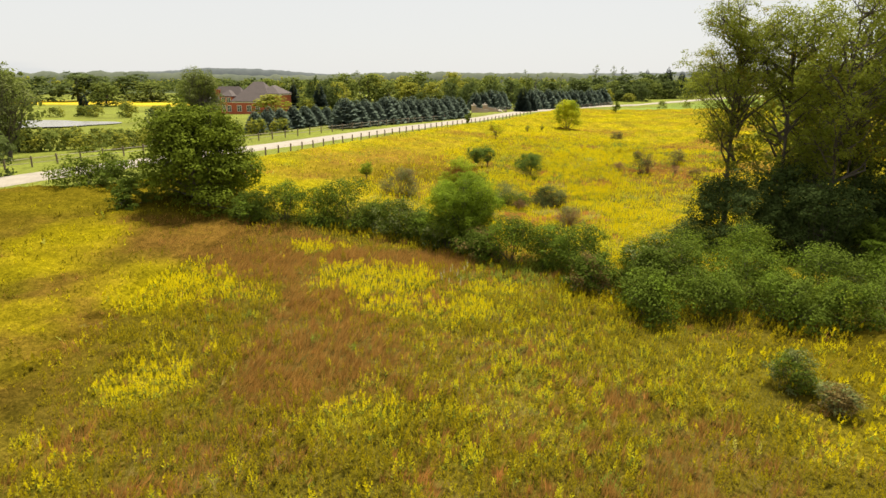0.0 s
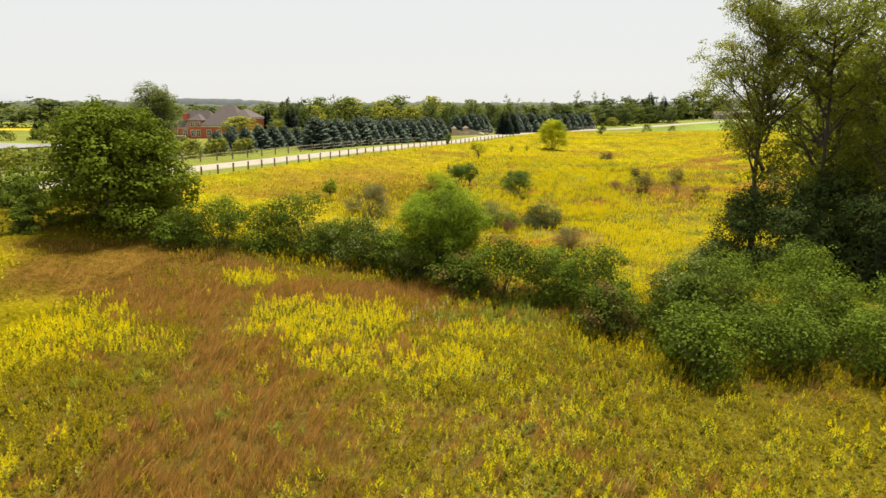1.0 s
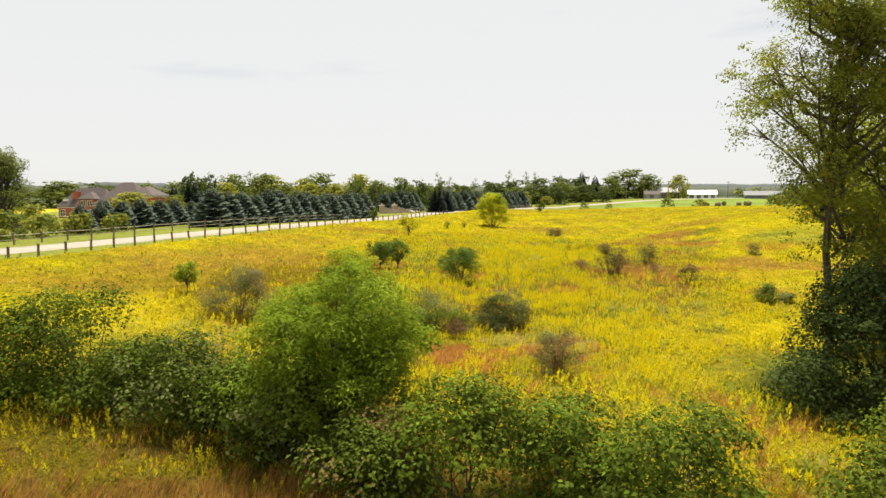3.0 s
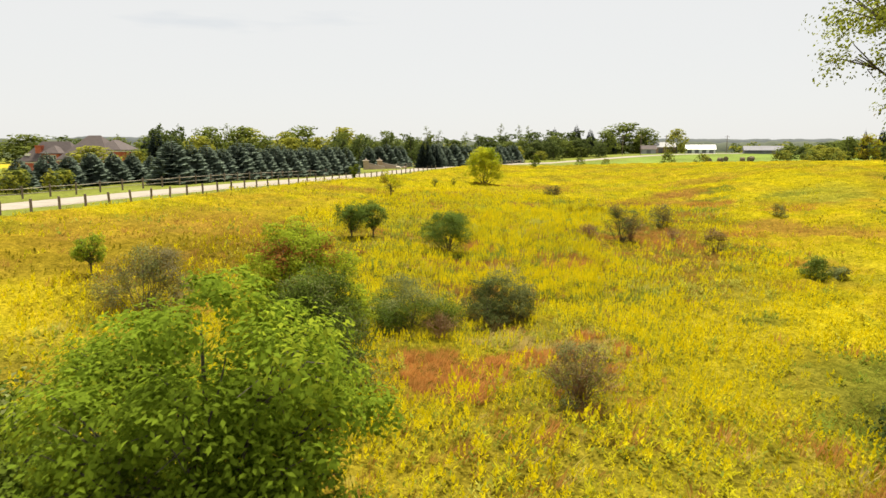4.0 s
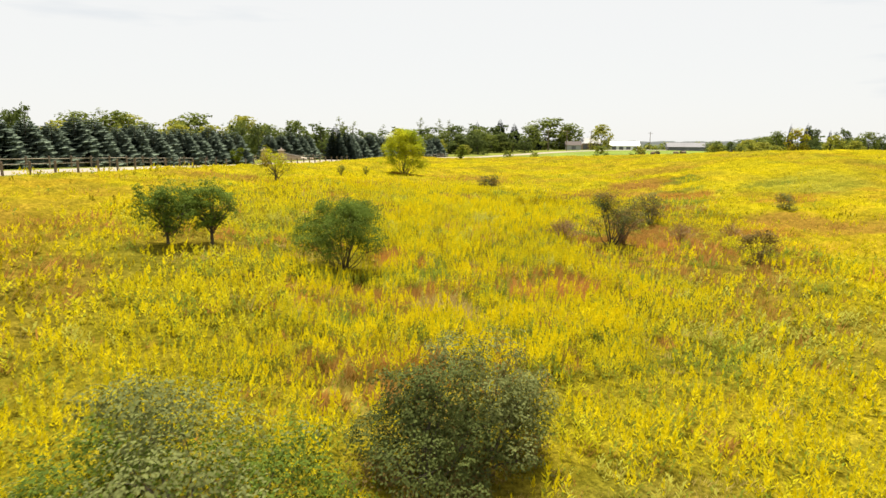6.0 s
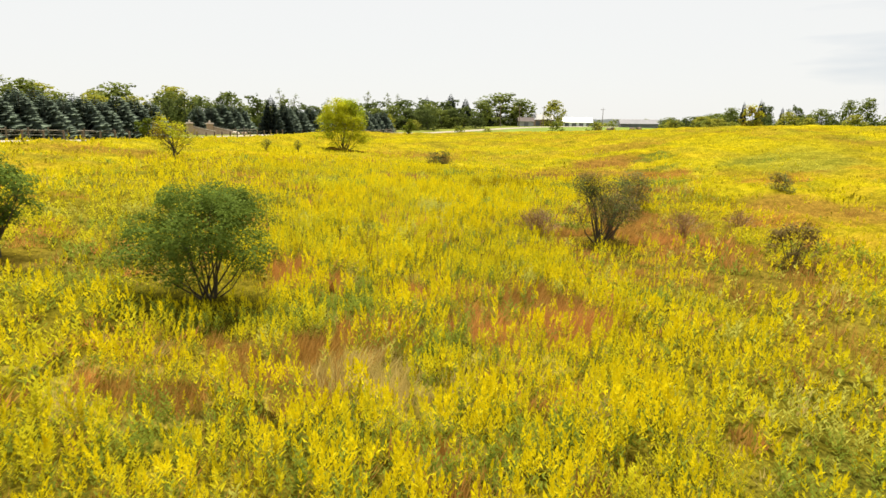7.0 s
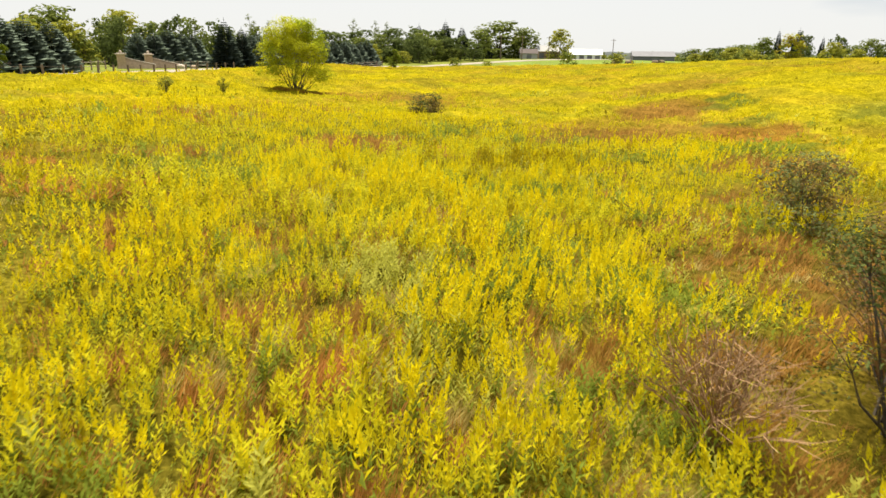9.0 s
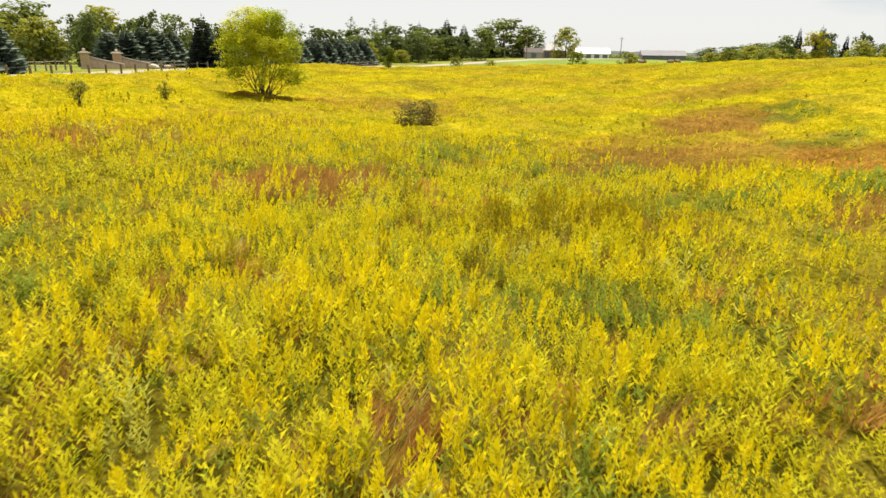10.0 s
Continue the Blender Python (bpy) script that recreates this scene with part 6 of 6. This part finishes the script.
def meadow_tops(name, x0, x1, y0, y1, step, keep, lift, tone, bare=0.0):
    """The closed carpet of leaves and tops between the single plants."""
    gx, gy = np.arange(x0, x1, step), np.arange(y0, y1, step)
    X, Y = np.meshgrid(gx, gy)
    x, y = X.ravel(), Y.ravel()
    rise = np.clip(0.4 + field_side(x, y) / 4, 0, 1)
    off, h1, h2 = clump(x, y, max(1.0, step * 2.4), 20)
    wav = 0.26 * (0.5 - off) + 0.20 * (h2 - 0.5) + 0.16 * (vnoise(x, y, 0.55, 20) - 0.5) + 0.36 * (vnoise(x, y, 3.7, 22) - 0.5)
    d = off_line(x, y)
    if bare:
        wav = wav * np.clip(0.4 + (d - 10) / 10, 0.4, 1)
    share = kind_shares(x, y)
    grass = share[3:6].sum(0)
    z = height(x, y) + rise * (lift(x, y, d) + wav - 0.16 * grass)
    me = grid_mesh(name, np.stack([x, y, z], 1).reshape(*X.shape, 3), "canopy")
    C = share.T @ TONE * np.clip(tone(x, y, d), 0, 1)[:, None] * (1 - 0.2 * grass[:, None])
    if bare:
        # between the single plants the stems' feet and the litter show, with the gaps' shade in their colour
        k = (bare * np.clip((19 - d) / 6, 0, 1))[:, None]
        C = C * (1 - k) + SHADED_LITTER * k
    at = me.color_attributes.new("cover", "FLOAT_COLOR", "POINT")
    at.data.foreach_set("color", np.c_[C, np.ones(len(x))].astype(np.float32).reshape(-1))
    ok = (field_side(x, y) > 0.1) & in_meadow(x, y) & keep(x, y, d)
    bm = bmesh.new()
    bm.from_mesh(me)
    bm.verts.ensure_lookup_table()
    bmesh.ops.delete(bm, geom=[bm.verts[i] for i in np.nonzero(~ok)[0]], context="VERTS")
    bm.to_mesh(me)
    bm.free()
    ob = new(name, me)
    tagged(ob, label="closed carpet of goldenrod and meadow leaves with brown streaks", category="wildflowers", kind="stuff")


def blend(x, y, a, b):
    """From a in the near part of the meadow to b beyond the hedge."""
    f = np.clip((y - near_edge(x)) / 5 + 0.5, 0, 1)
    return a + (b - a) * f


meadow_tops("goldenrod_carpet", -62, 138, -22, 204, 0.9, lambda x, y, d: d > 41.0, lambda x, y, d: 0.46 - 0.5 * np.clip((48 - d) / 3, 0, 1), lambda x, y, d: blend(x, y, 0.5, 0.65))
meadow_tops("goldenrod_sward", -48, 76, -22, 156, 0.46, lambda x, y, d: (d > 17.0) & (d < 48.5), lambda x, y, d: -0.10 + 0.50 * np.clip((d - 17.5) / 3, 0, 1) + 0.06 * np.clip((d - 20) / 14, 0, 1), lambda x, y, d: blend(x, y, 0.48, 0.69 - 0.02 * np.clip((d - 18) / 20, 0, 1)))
# a lowered tone paints the shade of the gaps into the understory
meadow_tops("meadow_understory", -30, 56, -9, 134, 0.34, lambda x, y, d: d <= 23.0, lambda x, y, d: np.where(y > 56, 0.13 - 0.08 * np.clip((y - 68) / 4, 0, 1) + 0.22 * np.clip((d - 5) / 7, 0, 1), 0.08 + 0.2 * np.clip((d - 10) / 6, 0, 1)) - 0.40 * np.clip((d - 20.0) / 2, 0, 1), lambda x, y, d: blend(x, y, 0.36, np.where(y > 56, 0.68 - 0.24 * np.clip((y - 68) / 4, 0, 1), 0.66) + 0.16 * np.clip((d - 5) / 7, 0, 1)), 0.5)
meadow()
